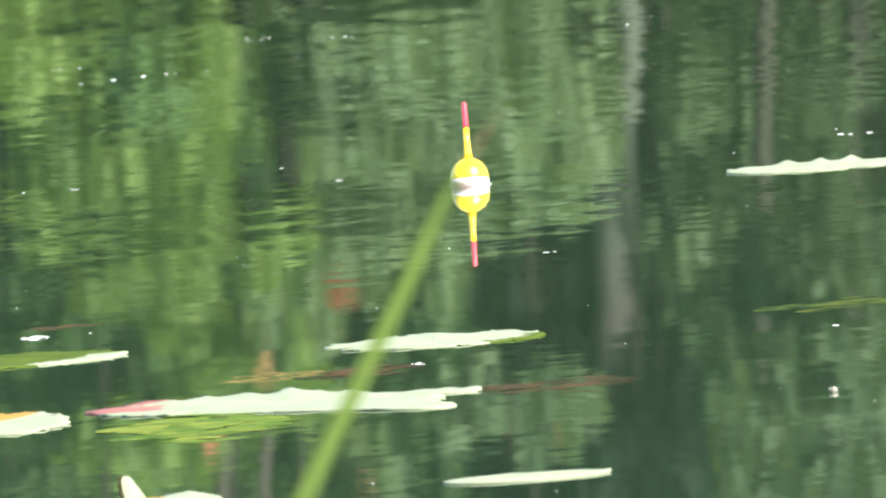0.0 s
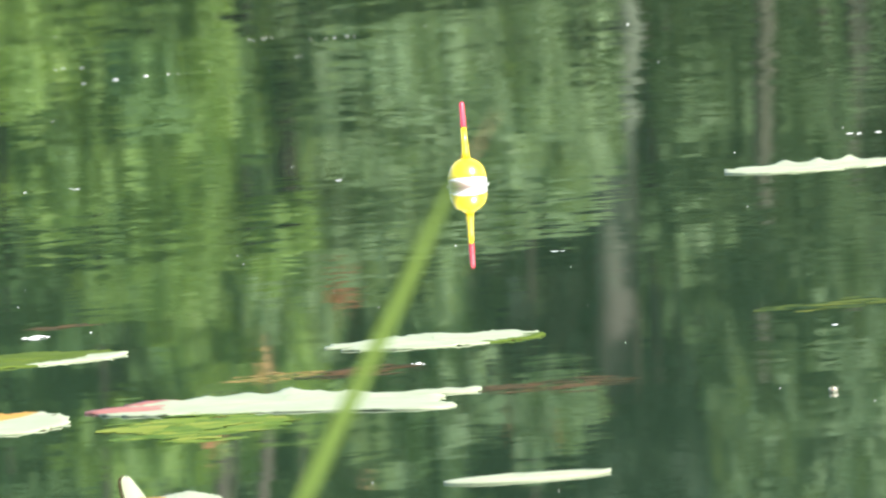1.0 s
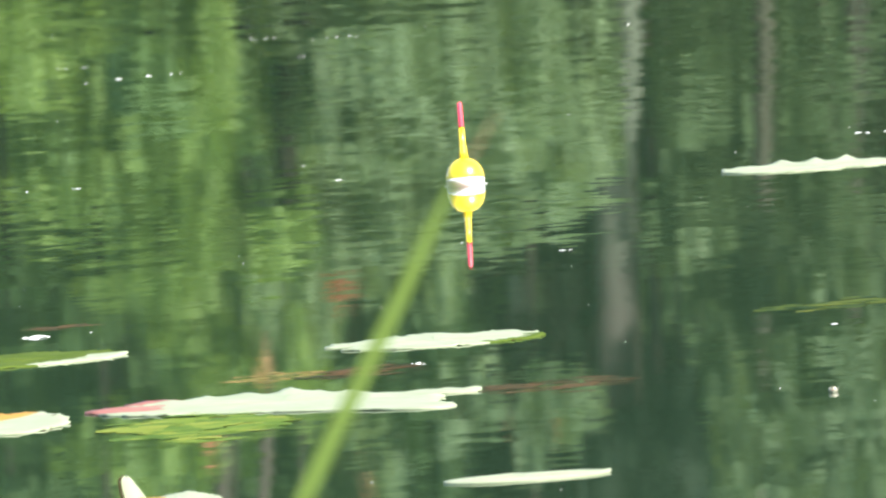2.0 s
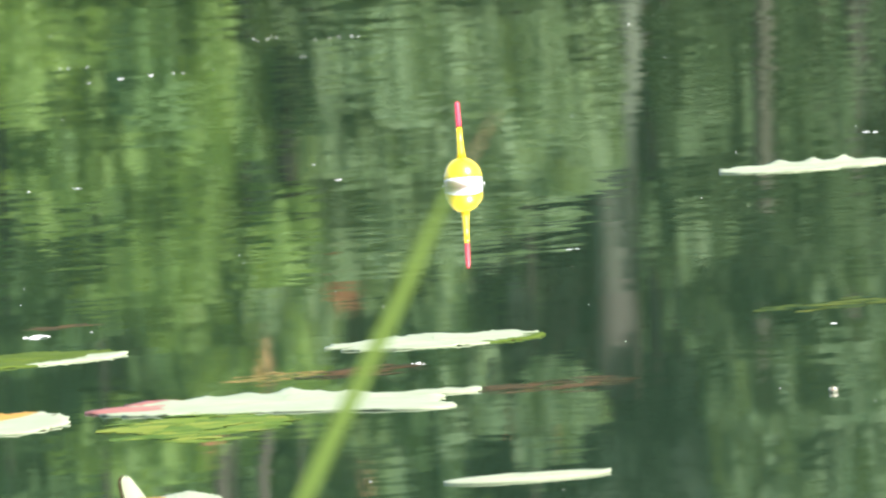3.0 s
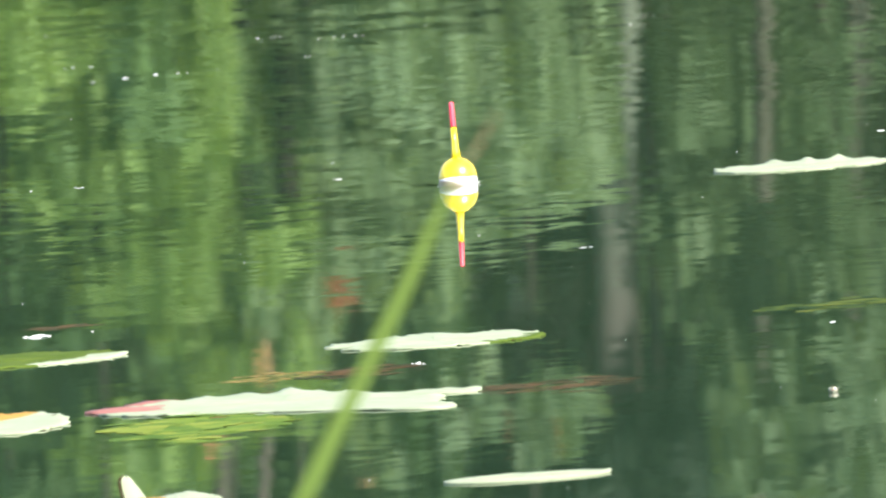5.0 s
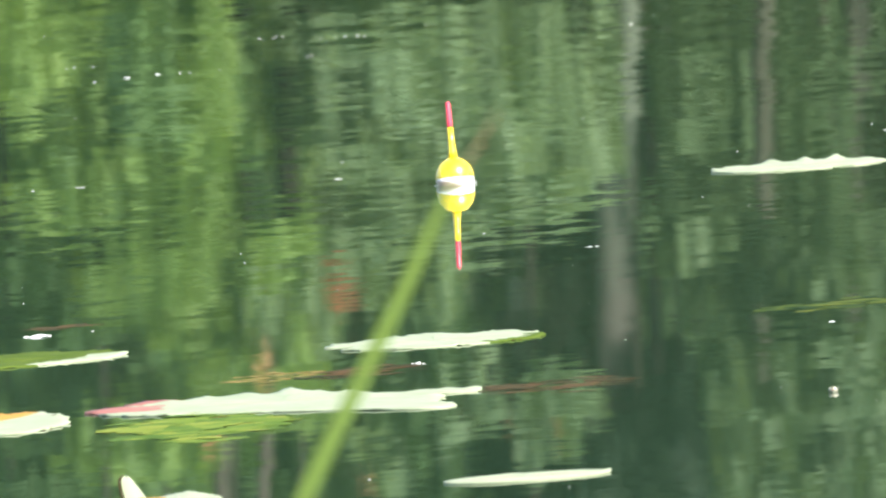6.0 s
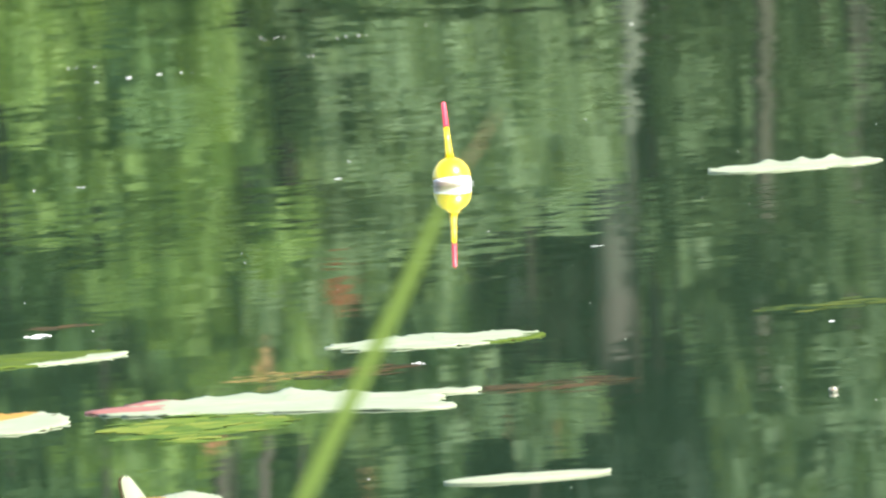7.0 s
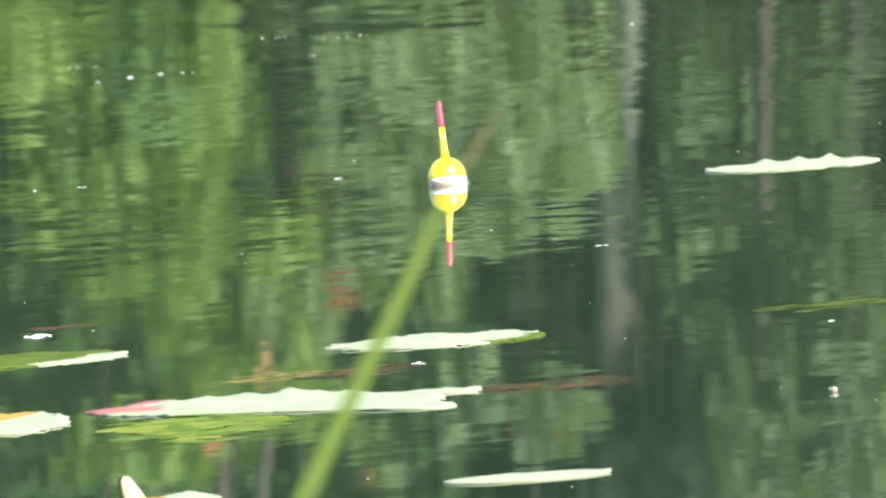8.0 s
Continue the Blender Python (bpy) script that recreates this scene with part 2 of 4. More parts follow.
def leaves_mesh(name, clumps, mat, rng, droop=0.5):
    """Many small folded leaves filling soft clumps (x, y, z, rx, ry, rz, count, length)."""
    verts, faces = [], []
    for (x, y, z, rx, ry, rz, count, size) in clumps:
        g = rng.normal(0, 1, (count, 3))
        g /= np.linalg.norm(g, axis=1)[:, None]
        g *= rng.uniform(0.15, 1.0, count)[:, None] ** 0.5
        pos = g * (rx, ry, rz) + (x, y, z)
        yaw = rng.uniform(0, 2 * math.pi, count)
        dip = rng.normal(-droop, 0.5, count)
        roll = rng.normal(0, 0.5, count)
        ln = size * rng.uniform(0.6, 1.25, count)
        ax = np.stack([np.cos(yaw) * np.cos(dip), np.sin(yaw) * np.cos(dip), np.sin(dip)], 1)
        sd = np.stack([-np.sin(yaw), np.cos(yaw), np.zeros(count)], 1)
        nm = np.cross(ax, sd)
        sd = sd * np.cos(roll)[:, None] + nm * np.sin(roll)[:, None]
        nm = np.cross(ax, sd)
        L, Wd = ln[:, None], (ln * 0.3)[:, None]
        base = len(verts)
        ring = np.stack([pos - ax * L * 0.5,
                         pos - ax * L * 0.12 + sd * Wd + nm * Wd * 0.35,
                         pos + ax * L * 0.5 - nm * L * 0.08,
                         pos - ax * L * 0.12 - sd * Wd + nm * Wd * 0.35], 1).reshape(-1, 3)
        verts.extend(map(tuple, ring))
        for i in range(count):
            b = base + 4 * i
            faces.append((b, b + 1, b + 2))
            faces.append((b, b + 2, b + 3))
    return mesh_of(name, verts, faces, [mat], smooth=False)


# ---- ground, water ----
def ground_height(x, y):
    """The pond's basin between its banks, and the wood's floor beyond."""
    def step(a, b, v):
        s = min(1, max(0, (v - a) / (b - a)))
        return s * s * (3 - 2 * s)
    r = math.hypot(x / 1.35, (y - 22.3) / 0.95)
    rise = step(19.5, 24.5, r)
    z = -0.9 + rise * 1.25
    z += 0.05 * noise.noise(Vector((x * 0.4, y * 0.4, 0))) * rise
    z += 3.0 * step(26, 80, r) + 0.25 * noise.noise(Vector((x * 0.06, y * 0.06, 3))) * step(24, 40, r)
    return z


def build_ground():
    def line(mid):
        near = [mid + d for d in np.arange(-45, 45.1, 1.5)]
        far = [60, 80, 120, 200, 400, 900, 2500]
        return [mid - d for d in reversed(far)] + near + [mid + d for d in far]
    xs, ys = line(0), line(21)
    verts = [(x, y, ground_height(x, y)) for y in ys for x in xs]
    n = len(xs)
    faces = [(j * n + i, j * n + i + 1, (j + 1) * n + i + 1, (j + 1) * n + i) for j in range(len(ys) - 1) for i in range(n - 1)]
    return tagged(new("ground", mesh_of("ground", verts, faces, [M_GROUND])), "brown forest floor with moss round the pond basin", "ground", kind="structure")


def build_water():
    verts = [(x, y, 0) for y in (-4, 46) for x in (-38, 38)]
    ob = new("water", mesh_of("water", verts, [(0, 1, 3, 2)], [M_WATER]))
    return tagged(ob, "murky green pond water with faint ripples", "water", kind="structure")


build_ground()
water = build_water()


# ---- the float ----
def lathe(profile, sides=40):
    verts, faces = [], []
    for r, z in profile:
        for j in range(sides):
            a = 2 * math.pi * j / sides
            verts.append((r * math.cos(a), r * math.sin(a), z))
    for i in range(len(profile) - 1):
        for j in range(sides):
            k = (j + 1) % sides
            faces.append((i * sides + j, i * sides + k, (i + 1) * sides + k, (i + 1) * sides + j))
    faces.append(tuple(range(sides - 1, -1, -1)))
    faces.append(tuple((len(profile) - 1) * sides + j for j in range(sides)))
    return verts, faces


def build_float():
    """Egg-shaped float: yellow cap, white lower half, a yellow stem with a red tip."""
    top = tagged(new("fishing_float"), "yellow and white egg-shaped fishing float with red-tipped stem, upright in water", "fishing float")
    R, Z = 0.0129, 0.0043
    cap = [(R * max(0.02, 1 - (abs(u) ** 2.1)) ** 0.48, Z + u * 0.0141) for u in np.linspace(0.0, 1.0, 18)]
    low = [(R * max(0.02, 1 - (abs(u) ** 2.2)) ** 0.5, Z - u * 0.0265) for u in np.linspace(1.0, 0.0, 18)]
    part_mesh("cap", mesh_of("cap", *lathe(cap), [M_YELLOW]), top, "glossy yellow upper shell")
    part_mesh("lower_shell", mesh_of("lower_shell", *lathe(low), [M_SHADED_WHITE]), top, "white lower shell at the waterline")
    part_mesh("stem", mesh_of("stem", *lathe([(0.0033, 0.0178), (0.0026, 0.0225), (0.0022, 0.029), (0.0019, 0.0391)], 20), [M_YELLOW]), top, "yellow tapered stem")
    part_mesh("tip", mesh_of("tip", *lathe([(0.00205, 0.0391), (0.00195, 0.0402), (0.0017, 0.0547), (0.0014, 0.0559), (0.0006, 0.0564)], 20), [M_RED]), top, "red stem tip")
    part_mesh("lower_stem", mesh_of("lower_stem", *lathe([(0.0012, -0.045), (0.002, -0.03), (0.0028, -0.0223)], 20), [M_YELLOW]), top)
    # a white bead each side, added for the glints where water meets the float
    for x in (-0.0137, 0.0138):
        bm = bmesh.new()
        bmesh.ops.create_icosphere(bm, subdivisions=2, radius=0.0006)
        me = bpy.data.meshes.new("glint_bead")
        bm.to_mesh(me)
        bm.free()
        me.materials.append(M_FLUFF)
        part_mesh("glint_bead", me, top, "white bead standing in for a glint at the waterline").location = (x, 0, 0.0004)
    return top


fishing_float = build_float()


# ---- lily pads ----
def build_pad(label, x, y, rx, ry, turn=0, notch=None, waves=0.0012, curls=(), patches=(), mats=None, seed=0, lift=0.0007, stalk=True, ragged=1.0, dents=(), bumpy=1.0):
    """A round floating leaf, notched at an angle, its rim waved and curled up at the angles in curls (degrees, height, width)
    and discoloured in patches (from, to degrees, inner radius, slot)."""
    top = tagged(new("lily_pad"), label, "lily pad", "lily pads on the pond")
    top.matrix_world = pose(x, y, 0, 0, 0, turn)
    rings, segs = 16, 160
    verts, faces, index = [(0, 0, lift)], [], []
    for i in range(1, rings + 1):
        u = i / rings
        for j in range(segs):
            a = 360 * j / segs
            th = radians(a)
            out = 1 + ragged * 0.05 * noise.noise(Vector((math.cos(th) * 1.6, math.sin(th) * 1.6, seed))) + ragged * 0.03 * noise.noise(Vector((math.cos(th) * 7, math.sin(th) * 7, seed + 5))) + ragged * 0.02 * noise.noise(Vector((math.cos(th) * 19, math.sin(th) * 19, seed + 6)))
            if notch is not None:
                off = abs((a - notch[0] + 180) % 360 - 180)
                out *= 1 - notch[2] * max(0, 1 - off / notch[1]) ** 0.7
            for ang, wide, deep in dents:                # the leaf is drawn in, or bulges out, about these angles
                out *= 1 - deep * math.exp(-(((a - ang + 180) % 360 - 180) / wide) ** 2)
            vx_, vy_ = math.cos(th) * rx * u * out, math.sin(th) * ry * u * out
            z = lift + waves * (0.1 + 0.9 * max(0, math.sin(th + radians(turn)))) * u ** 3 * (0.6 * math.sin(5 * th + seed) + 0.5 * math.sin(9 * th + 2.1 * seed) + 0.9 * noise.noise(Vector((math.cos(th) * 3, math.sin(th) * 3, seed + 9))))
            z += bumpy * 0.0008 * u * noise.noise(Vector((vx_ * 60, vy_ * 60, seed)))
            z += 0.0005 * (1 - u) * u * 4 * max(0, math.cos(th * 15)) ** 8      # raised veins
            z += bumpy * 0.0013 * u ** 6 * max(0, 0.1 + noise.noise(Vector((math.cos(th) * 30, math.sin(th) * 30, seed + 3))))
            for ang, high, wide in curls:
                off = abs((a - ang + 180) % 360 - 180)
                z += high * math.exp(-(off / wide) ** 2) * u ** 5
            verts.append((vx_, vy_, max(z, 0.0003)))
    for j in range(segs):
        faces.append((0, 1 + j, 1 + (j + 1) % segs))
    for i in range(1, rings):
        for j in range(segs):
            k = (j + 1) % segs
            a0, b0 = 1 + (i - 1) * segs, 1 + i * segs
            faces.append((a0 + j, b0 + j, b0 + k, a0 + k))

    def slot(i, j):
        a = 360 * (j + 0.5) / segs
        for lo, hi, inner, s in patches:
            span, at = (hi - lo) % 360, (a - lo) % 360
            edge = inner + 0.08 * noise.noise(Vector((a * 0.2, seed, 1)))
            if at <= span and i / rings > edge:
                return s
        return 0
    index = [slot(0, j) for j in range(segs)] + [slot(i, j) for i in range(1, rings) for j in range(segs)]
    n = len(verts)                                   # the underside, 1.2 mm lower, and the rim between them
    verts += [(vx, vy, vz - 0.0012) for vx, vy, vz in verts]
    under = [tuple(n + v for v in reversed(f)) for f in faces]
    rim = 1 + (rings - 1) * segs
    edge = [(rim + j, n + rim + j, n + rim + (j + 1) % segs, rim + (j + 1) % segs) for j in range(segs)]
    all_index = index + [1] * len(under) + [slot(rings, j) for j in range(segs)]
    part_mesh("leaf", mesh_of("leaf", verts, faces + under + edge, mats or PAD_MATS, all_index), top)
    if stalk:
        part_mesh("stalk", mesh_of("stalk", *tube([(0, 0, -0.001), (0.01, 0.02, -0.2), (0.04, 0.05, -0.85)], [0.003, 0.003, 0.004]), [M_STEM]), top)
    return top


PAD_MATS = [M_PAD_GLARE, M_PAD_UNDER, M_PAD_RED, M_PAD_YELLOW, M_PAD_WET]
WET_MATS = [M_PAD_WET, M_PAD_UNDER, M_PAD_RED, M_PAD_YELLOW, M_PAD_GLARE]

build_pad("large wavy lily pad, glare put into its pale colour, one tip reddened", -0.0981, 12.5514, 0.117, 0.072, turn=-14, notch=(-6, 6, 0.3), waves=0.0009,
          curls=((97, 0.0024, 4), (88, 0.0012, 4), (111, 0.0013, 4), (122, 0.0008, 4), (75, 0.0008, 4), (60, 0.0006, 6), (28, 0.0008, 7), (14, 0.001, 5)),
          patches=((132, 160, 0.86, 2), (160, 206, 0.6, 2)), seed=2, dents=((55, 26, 0.42), (-62, 22, -0.38), (-57, 10, -0.45), (-15, 7, 0.12)))
build_pad("lily pad coloured pale for glare, with a drowned green edge", -0.0093, 12.9945, 0.067, 0.054, turn=-9, notch=(205, 14, 0.3), waves=0.0007,
          curls=((120, 0.0008, 9), (60, 0.0008, 16), (92, 0.0006, 5)), patches=((308, 382, 0.8, 4),), seed=5)
drifting_pad = build_pad("pale lily pad with a bumpy upturned rim, drifting", 0.2509, 14.5116, 0.0595, 0.05, notch=(-60, 10, 0.2), waves=0.0006,
                         curls=((106, 0.0026, 5), (84, 0.003, 4.5), (62, 0.003, 4.5), (40, 0.001, 6), (172, 0.0014, 9)), seed=8, bumpy=0.5, stalk=False)
build_pad("small smooth pale lily pad", 0.0371, 11.8047, 0.0458, 0.029, notch=(30, 8, 0.06), waves=0.0002, seed=11, ragged=0.25, bumpy=0.15, lift=0.001, curls=((8, 0.0008, 10),))
build_pad("pale lily pad with a yellowed edge, raised rim", -0.3214, 12.5021, 0.1, 0.095, notch=(300, 12, 0.4), waves=0.0012,
          curls=((40, 0.0035, 22), (10, 0.0018, 8)), patches=((36, 62, 0.72, 3),), seed=14)
build_pad("green drowned lily pad with one pale dry edge", -0.2924, 13.0827, 0.098, 0.064, notch=(160, 12, 0.4), waves=0.0005,
          curls=((-4, 0.001, 8),), patches=((-62, 6, 0.72, 4),), mats=WET_MATS, seed=17)
folded_pad = build_pad("yellowing lily pad with one edge folded upright", -0.1529, 11.8047, 0.0235, 0.05, notch=(250, 12, 0.4), waves=0.0006,
                       curls=((80, 0.001, 20),), patches=((120, 205, 0.6, 3),), seed=20)


def build_folded_edge(parent):
    """The lobe of the leaf that stands upright, cupped, with a browned outer margin."""
    verts, faces, index, n = [], [], [], 12
    for side in (0, 1):
        for i in range(n + 1):
            v = i / n
            half = 0.0092 * max(0.05, (1 - 0.45 * v) * (1 - v ** 6) ** 0.5)
            for j in range(n + 1):
                u = 2 * j / n - 1
                x = u * half - 0.0045 * v + 0.0015
                verts.append((x, 0.004 * u * u + 0.004 * v + side * 0.0008, 0.0005 + 0.0152 * v + 0.0006 * math.sin(5 * u)))
    for side in (0, 1):
        o = side * (n + 1) ** 2
        for i in range(n):
            for j in range(n):
                f = (o + i * (n + 1) + j, o + i * (n + 1) + j + 1, o + (i + 1) * (n + 1) + j + 1, o + (i + 1) * (n + 1) + j)
                faces.append(f if not side else tuple(reversed(f)))
                index.append(1 if j < 1 else (2 if i < 2 and j > 5 else 0))
    part = part_mesh("folded_lobe", mesh_of("folded_lobe", verts, faces, [M_PAD_GLARE, M_STEM, M_PAD_YELLOW], index), parent, "upright pale lobe with a brown margin")
    part.matrix_basis = pose(-0.0225, 0.004, 0, 0, 0, 38)


build_folded_edge(folded_pad)


def build_patch(name, label, x0, y0, x1, y1, depth, count, width, mat, seed):
    """Limp leaves and stems drifted together, awash: each a narrow flat strip of its own, thinning out to the edges of the drift."""
    rng = np.random.default_rng(seed)
    a, b = Vector((x0, y0, 0)), Vector((x1, y1, 0))
    top = tagged(new(name), label, "water weed")
    top.location = (a + b) / 2
    for i in range(count):
        mid, half = rng.beta(2, 2), rng.uniform(0.05, 0.2)
        u0, u1 = max(-0.05, mid - half), min(1.05, mid + half)
        off = float(np.clip(rng.normal(0, 0.45), -1.2, 1.2)) * depth * (0.25 + 0.75 * math.sin(math.pi * mid))
        slant = rng.normal(0, 0.25) * width * 4
        wide = width * rng.uniform(0.5, 1.3)
        pts, radii = [], []
        for k in range(7):
            t = k / 6
            p = a.lerp(b, u0 + (u1 - u0) * t) - (a + b) / 2
            pts.append(p + Vector((0, off + slant * (t - 0.5) + 0.5 * wide * math.sin(5 * t + i) + rng.uniform(-0.2, 0.2) * wide, 0)))
            radii.append(wide * (0.12 + rng.uniform(0.6, 1.1) * math.sin(math.pi * t) ** 0.7))
        tv, tf = tube(pts, radii, 6, 0.4)
        level = 0.000004 * i
        part_mesh("strand", mesh_of("strand", [(v.x, v.y, v.z * 0.00008 / wide + level) for v in tv], tf, [mat], smooth=False), top)
    return top


build_patch("weed_mat", "limp green weed leaves awash", 0.1867, 13.0727, 0.2793, 13.0839, 0.06, 40, 0.006, M_WEED, 6)
build_patch("weed_mat", "yellow-green drowned weed, streaky and awash", -0.2007, 12.3902, -0.0921, 12.3976, 0.13, 120, 0.011, M_PAD_DROWNED, 1)
build_patch("rotting_stems", "brown rotting lily stems awash", -0.0913, 12.7603, -0.0161, 12.7816, 0.07, 60, 0.004, M_STEM, 2)
build_patch("rotting_stems", "ochre drowned lily leaf shreds awash", -0.1382, 12.7692, -0.0697, 12.7776, 0.05, 36, 0.0045, M_OCHRE, 5)
build_patch("rotting_stems", "thin brown rotting lily stems awash", 0.0159, 12.5405, 0.1061, 12.5394, 0.06, 50, 0.005, M_STEM, 3)
build_patch("rotting_stems", "reddish brown lily stems awash", -0.266, 13.3711, -0.2137, 13.3794, 0.03, 22, 0.0045, M_STEM, 4)


# ---- bits afloat ----
def fleck_mesh(seed):
    bm = bmesh.new()
    bmesh.ops.create_icosphere(bm, subdivisions=2, radius=1.0)
    for v in bm.verts:
        v.co *= 1 + 0.45 * noise.noise(v.co * 1.3 + Vector((seed * 3.7, 0, 0)))
    me = bpy.data.meshes.new("fleck")
    bm.to_mesh(me)
    bm.free()
    me.materials.append(M_FLUFF)
    return me


FLECK_MESHES = [fleck_mesh(i) for i in range(6)]
flecks = []


def build_fleck(x0, y0, x8, y8, wide, high):
    ob = new("fleck", FLECK_MESHES[len(flecks) % 6])
    ob.scale = (wide, wide * 1.5, high)
    ob.location = (x0, y0, 0)
    tagged(ob, "tiny pale tuft of fluff afloat", "floating fleck", "flecks on the water")
    flecks.append((ob, x0, y0, x8, y8))


build_fleck(-0.1396, 16.7128, -0.1278, 16.7138, 0.00093, 0.00048)
build_fleck(-0.1364, 16.6830, -0.1246, 16.6840, 0.00055, 0.00024)
build_fleck(-0.1291, 16.6985, -0.1173, 16.6994, 0.00074, 0.00036)
build_fleck(-0.1265, 16.7206, -0.1147, 16.7215, 0.00056, 0.00036)
build_fleck(-0.1221, 16.7060, -0.1103, 16.7070, 0.00074, 0.00036)
build_fleck(-0.0923, 16.6399, -0.0805, 16.6409, 0.00074, 0.00024)
build_fleck(-0.0805, 16.6409, -0.0688, 16.6418, 0.00092, 0.00024)
build_fleck(-0.0736, 16.6484, -0.0618, 16.6493, 0.00111, 0.00036)
build_fleck(-0.0640, 16.6523, -0.0522, 16.6532, 0.00092, 0.00048)
build_fleck(-0.0583, 16.6361, -0.0466, 16.6370, 0.00055, 0.00036)
build_fleck(-0.1017, 16.3942, -0.0905, 16.3957, 0.00073, 0.00035)
build_fleck(-0.0982, 16.3978, -0.0871, 16.3993, 0.00055, 0.00035)
build_fleck(-0.2865, 16.4603, -0.2736, 16.4678, 0.00110, 0.00024)
build_fleck(-0.2804, 16.4605, -0.2676, 16.4680, 0.00164, 0.00024)
build_fleck(-0.2662, 16.4580, -0.2534, 16.4655, 0.00182, 0.00018)
build_fleck(-0.2620, 16.2270, -0.2494, 16.2343, 0.00162, 0.00023)
build_fleck(-0.2381, 16.2514, -0.2255, 16.2668, 0.00252, 0.00058)
build_fleck(-0.2153, 16.2694, -0.2027, 16.2849, 0.00216, 0.00047)
build_fleck(-0.1984, 16.2792, -0.1857, 16.2865, 0.00108, 0.00047)
build_fleck(-0.1912, 16.2777, -0.1784, 16.2850, 0.00072, 0.00035)
build_fleck(-0.1678, 16.2789, -0.1563, 16.2879, 0.00054, 0.00023)
build_fleck(-0.2897, 16.9516, -0.3026, 16.9865, 0.00038, 0.00036)
build_fleck(-0.2801, 15.7273, -0.2558, 15.7562, 0.00052, 0.00023)
build_fleck(-0.2277, 14.5382, -0.2277, 14.5382, 0.00032, 0.00021)
build_fleck(-0.2842, 14.8529, -0.2767, 14.8705, 0.00115, 0.00032)
build_fleck(-0.2528, 14.8619, -0.2472, 14.8752, 0.00082, 0.00016)
build_fleck(-0.2492, 14.8509, -0.2440, 14.8714, 0.00264, 0.00021)
build_fleck(-0.0673, 14.7386, -0.0681, 14.7596, 0.00262, 0.00032)
build_fleck(-0.1073, 14.9353, -0.0569, 14.9626, 0.00132, 0.00021)
build_fleck(-0.0019, 16.7383, -0.0010, 16.7371, 0.00056, 0.00036)
build_fleck(0.1522, 16.5345, 0.1557, 16.5382, 0.00110, 0.00047)
build_fleck(0.1723, 16.6441, 0.1741, 16.6502, 0.00055, 0.00024)
build_fleck(0.2021, 14.7394, 0.2051, 14.7562, 0.00049, 0.00032)
build_fleck(0.2764, 14.9376, 0.3070, 14.9766, 0.00050, 0.00032)
build_fleck(0.2780, 14.8724, 0.3173, 14.8861, 0.00264, 0.00043)
build_fleck(0.2844, 14.8644, 0.3237, 14.8780, 0.00198, 0.00032)
build_fleck(0.2981, 14.8681, 0.3374, 14.8818, 0.00247, 0.00043)
build_fleck(0.0655, 13.7869, 0.0991, 13.8194, 0.00245, 0.00020)
build_fleck(0.0709, 13.7866, 0.1038, 13.8199, 0.00138, 0.00020)
build_fleck(-0.0191, 12.8049, -0.0191, 12.8099, 0.00185, 0.00074)
build_fleck(-0.0228, 12.8037, -0.0227, 12.8088, 0.00128, 0.00037)
build_fleck(-0.0161, 12.7967, -0.0161, 12.8017, 0.00099, 0.00028)
build_fleck(0.2304, 12.8876, 0.2287, 12.9314, 0.00229, 0.00028)
build_fleck(0.1042, 12.8575, 0.1048, 12.8982, 0.00043, 0.00028)
build_fleck(0.0858, 13.2319, 0.0874, 13.2520, 0.00029, 0.00019)
build_fleck(0.1865, 12.3734, 0.1877, 12.3818, 0.00041, 0.00018)
build_fleck(-0.0472, 11.8394, -0.0497, 11.8807, 0.00053, 0.00043)
build_fleck(0.0521, 11.6875, 0.0609, 11.7129, 0.00039, 0.00025)
build_fleck(-0.0432, 13.3462, -0.0341, 13.3691, 0.00044, 0.00029)
build_fleck(-0.2522, 13.2865, -0.2507, 13.3009, 0.0068, 0.0013)
build_fleck(-0.2606, 13.2902, -0.2591, 13.3046, 0.00177, 0.00067)
build_fleck(-0.2197, 13.2997, -0.2182, 13.3195, 0.00074, 0.00029)
build_fleck(-0.2667, 13.7663, -0.2695, 13.8037, 0.00031, 0.00020)
build_fleck(-0.2695, 13.5943, -0.2653, 13.6456, 0.00045, 0.00029)
build_fleck(0.0040, 13.8987, 0.0323, 14.0592, 0.00077, 0.00030)
build_fleck(0.0793, 13.6197, 0.0809, 13.6352, 0.00030, 0.00020)
build_fleck(0.2371, 12.2167, 0.2383, 12.2249, 0.00054, 0.00018)
build_fleck(-0.1286, 13.8841, -0.1273, 13.9002, 0.00046, 0.00020)
build_fleck(0.1714, 14.2443, 0.1732, 14.2612, 0.00032, 0.00020)
build_fleck(0.1997, 14.1225, 0.2015, 14.1392, 0.00031, 0.00020)
build_fleck(-0.0702, 13.5201, -0.0674, 13.5619, 0.00030, 0.00019)
build_fleck(-0.1327, 13.9656, -0.1299, 13.9982, 0.00046, 0.00020)
build_fleck(0.0892, 15.3834, 0.1081, 15.2718, 0.00051, 0.00022)
build_fleck(0.1653, 15.9329, 0.1853, 16.1474, 0.00035, 0.00023)


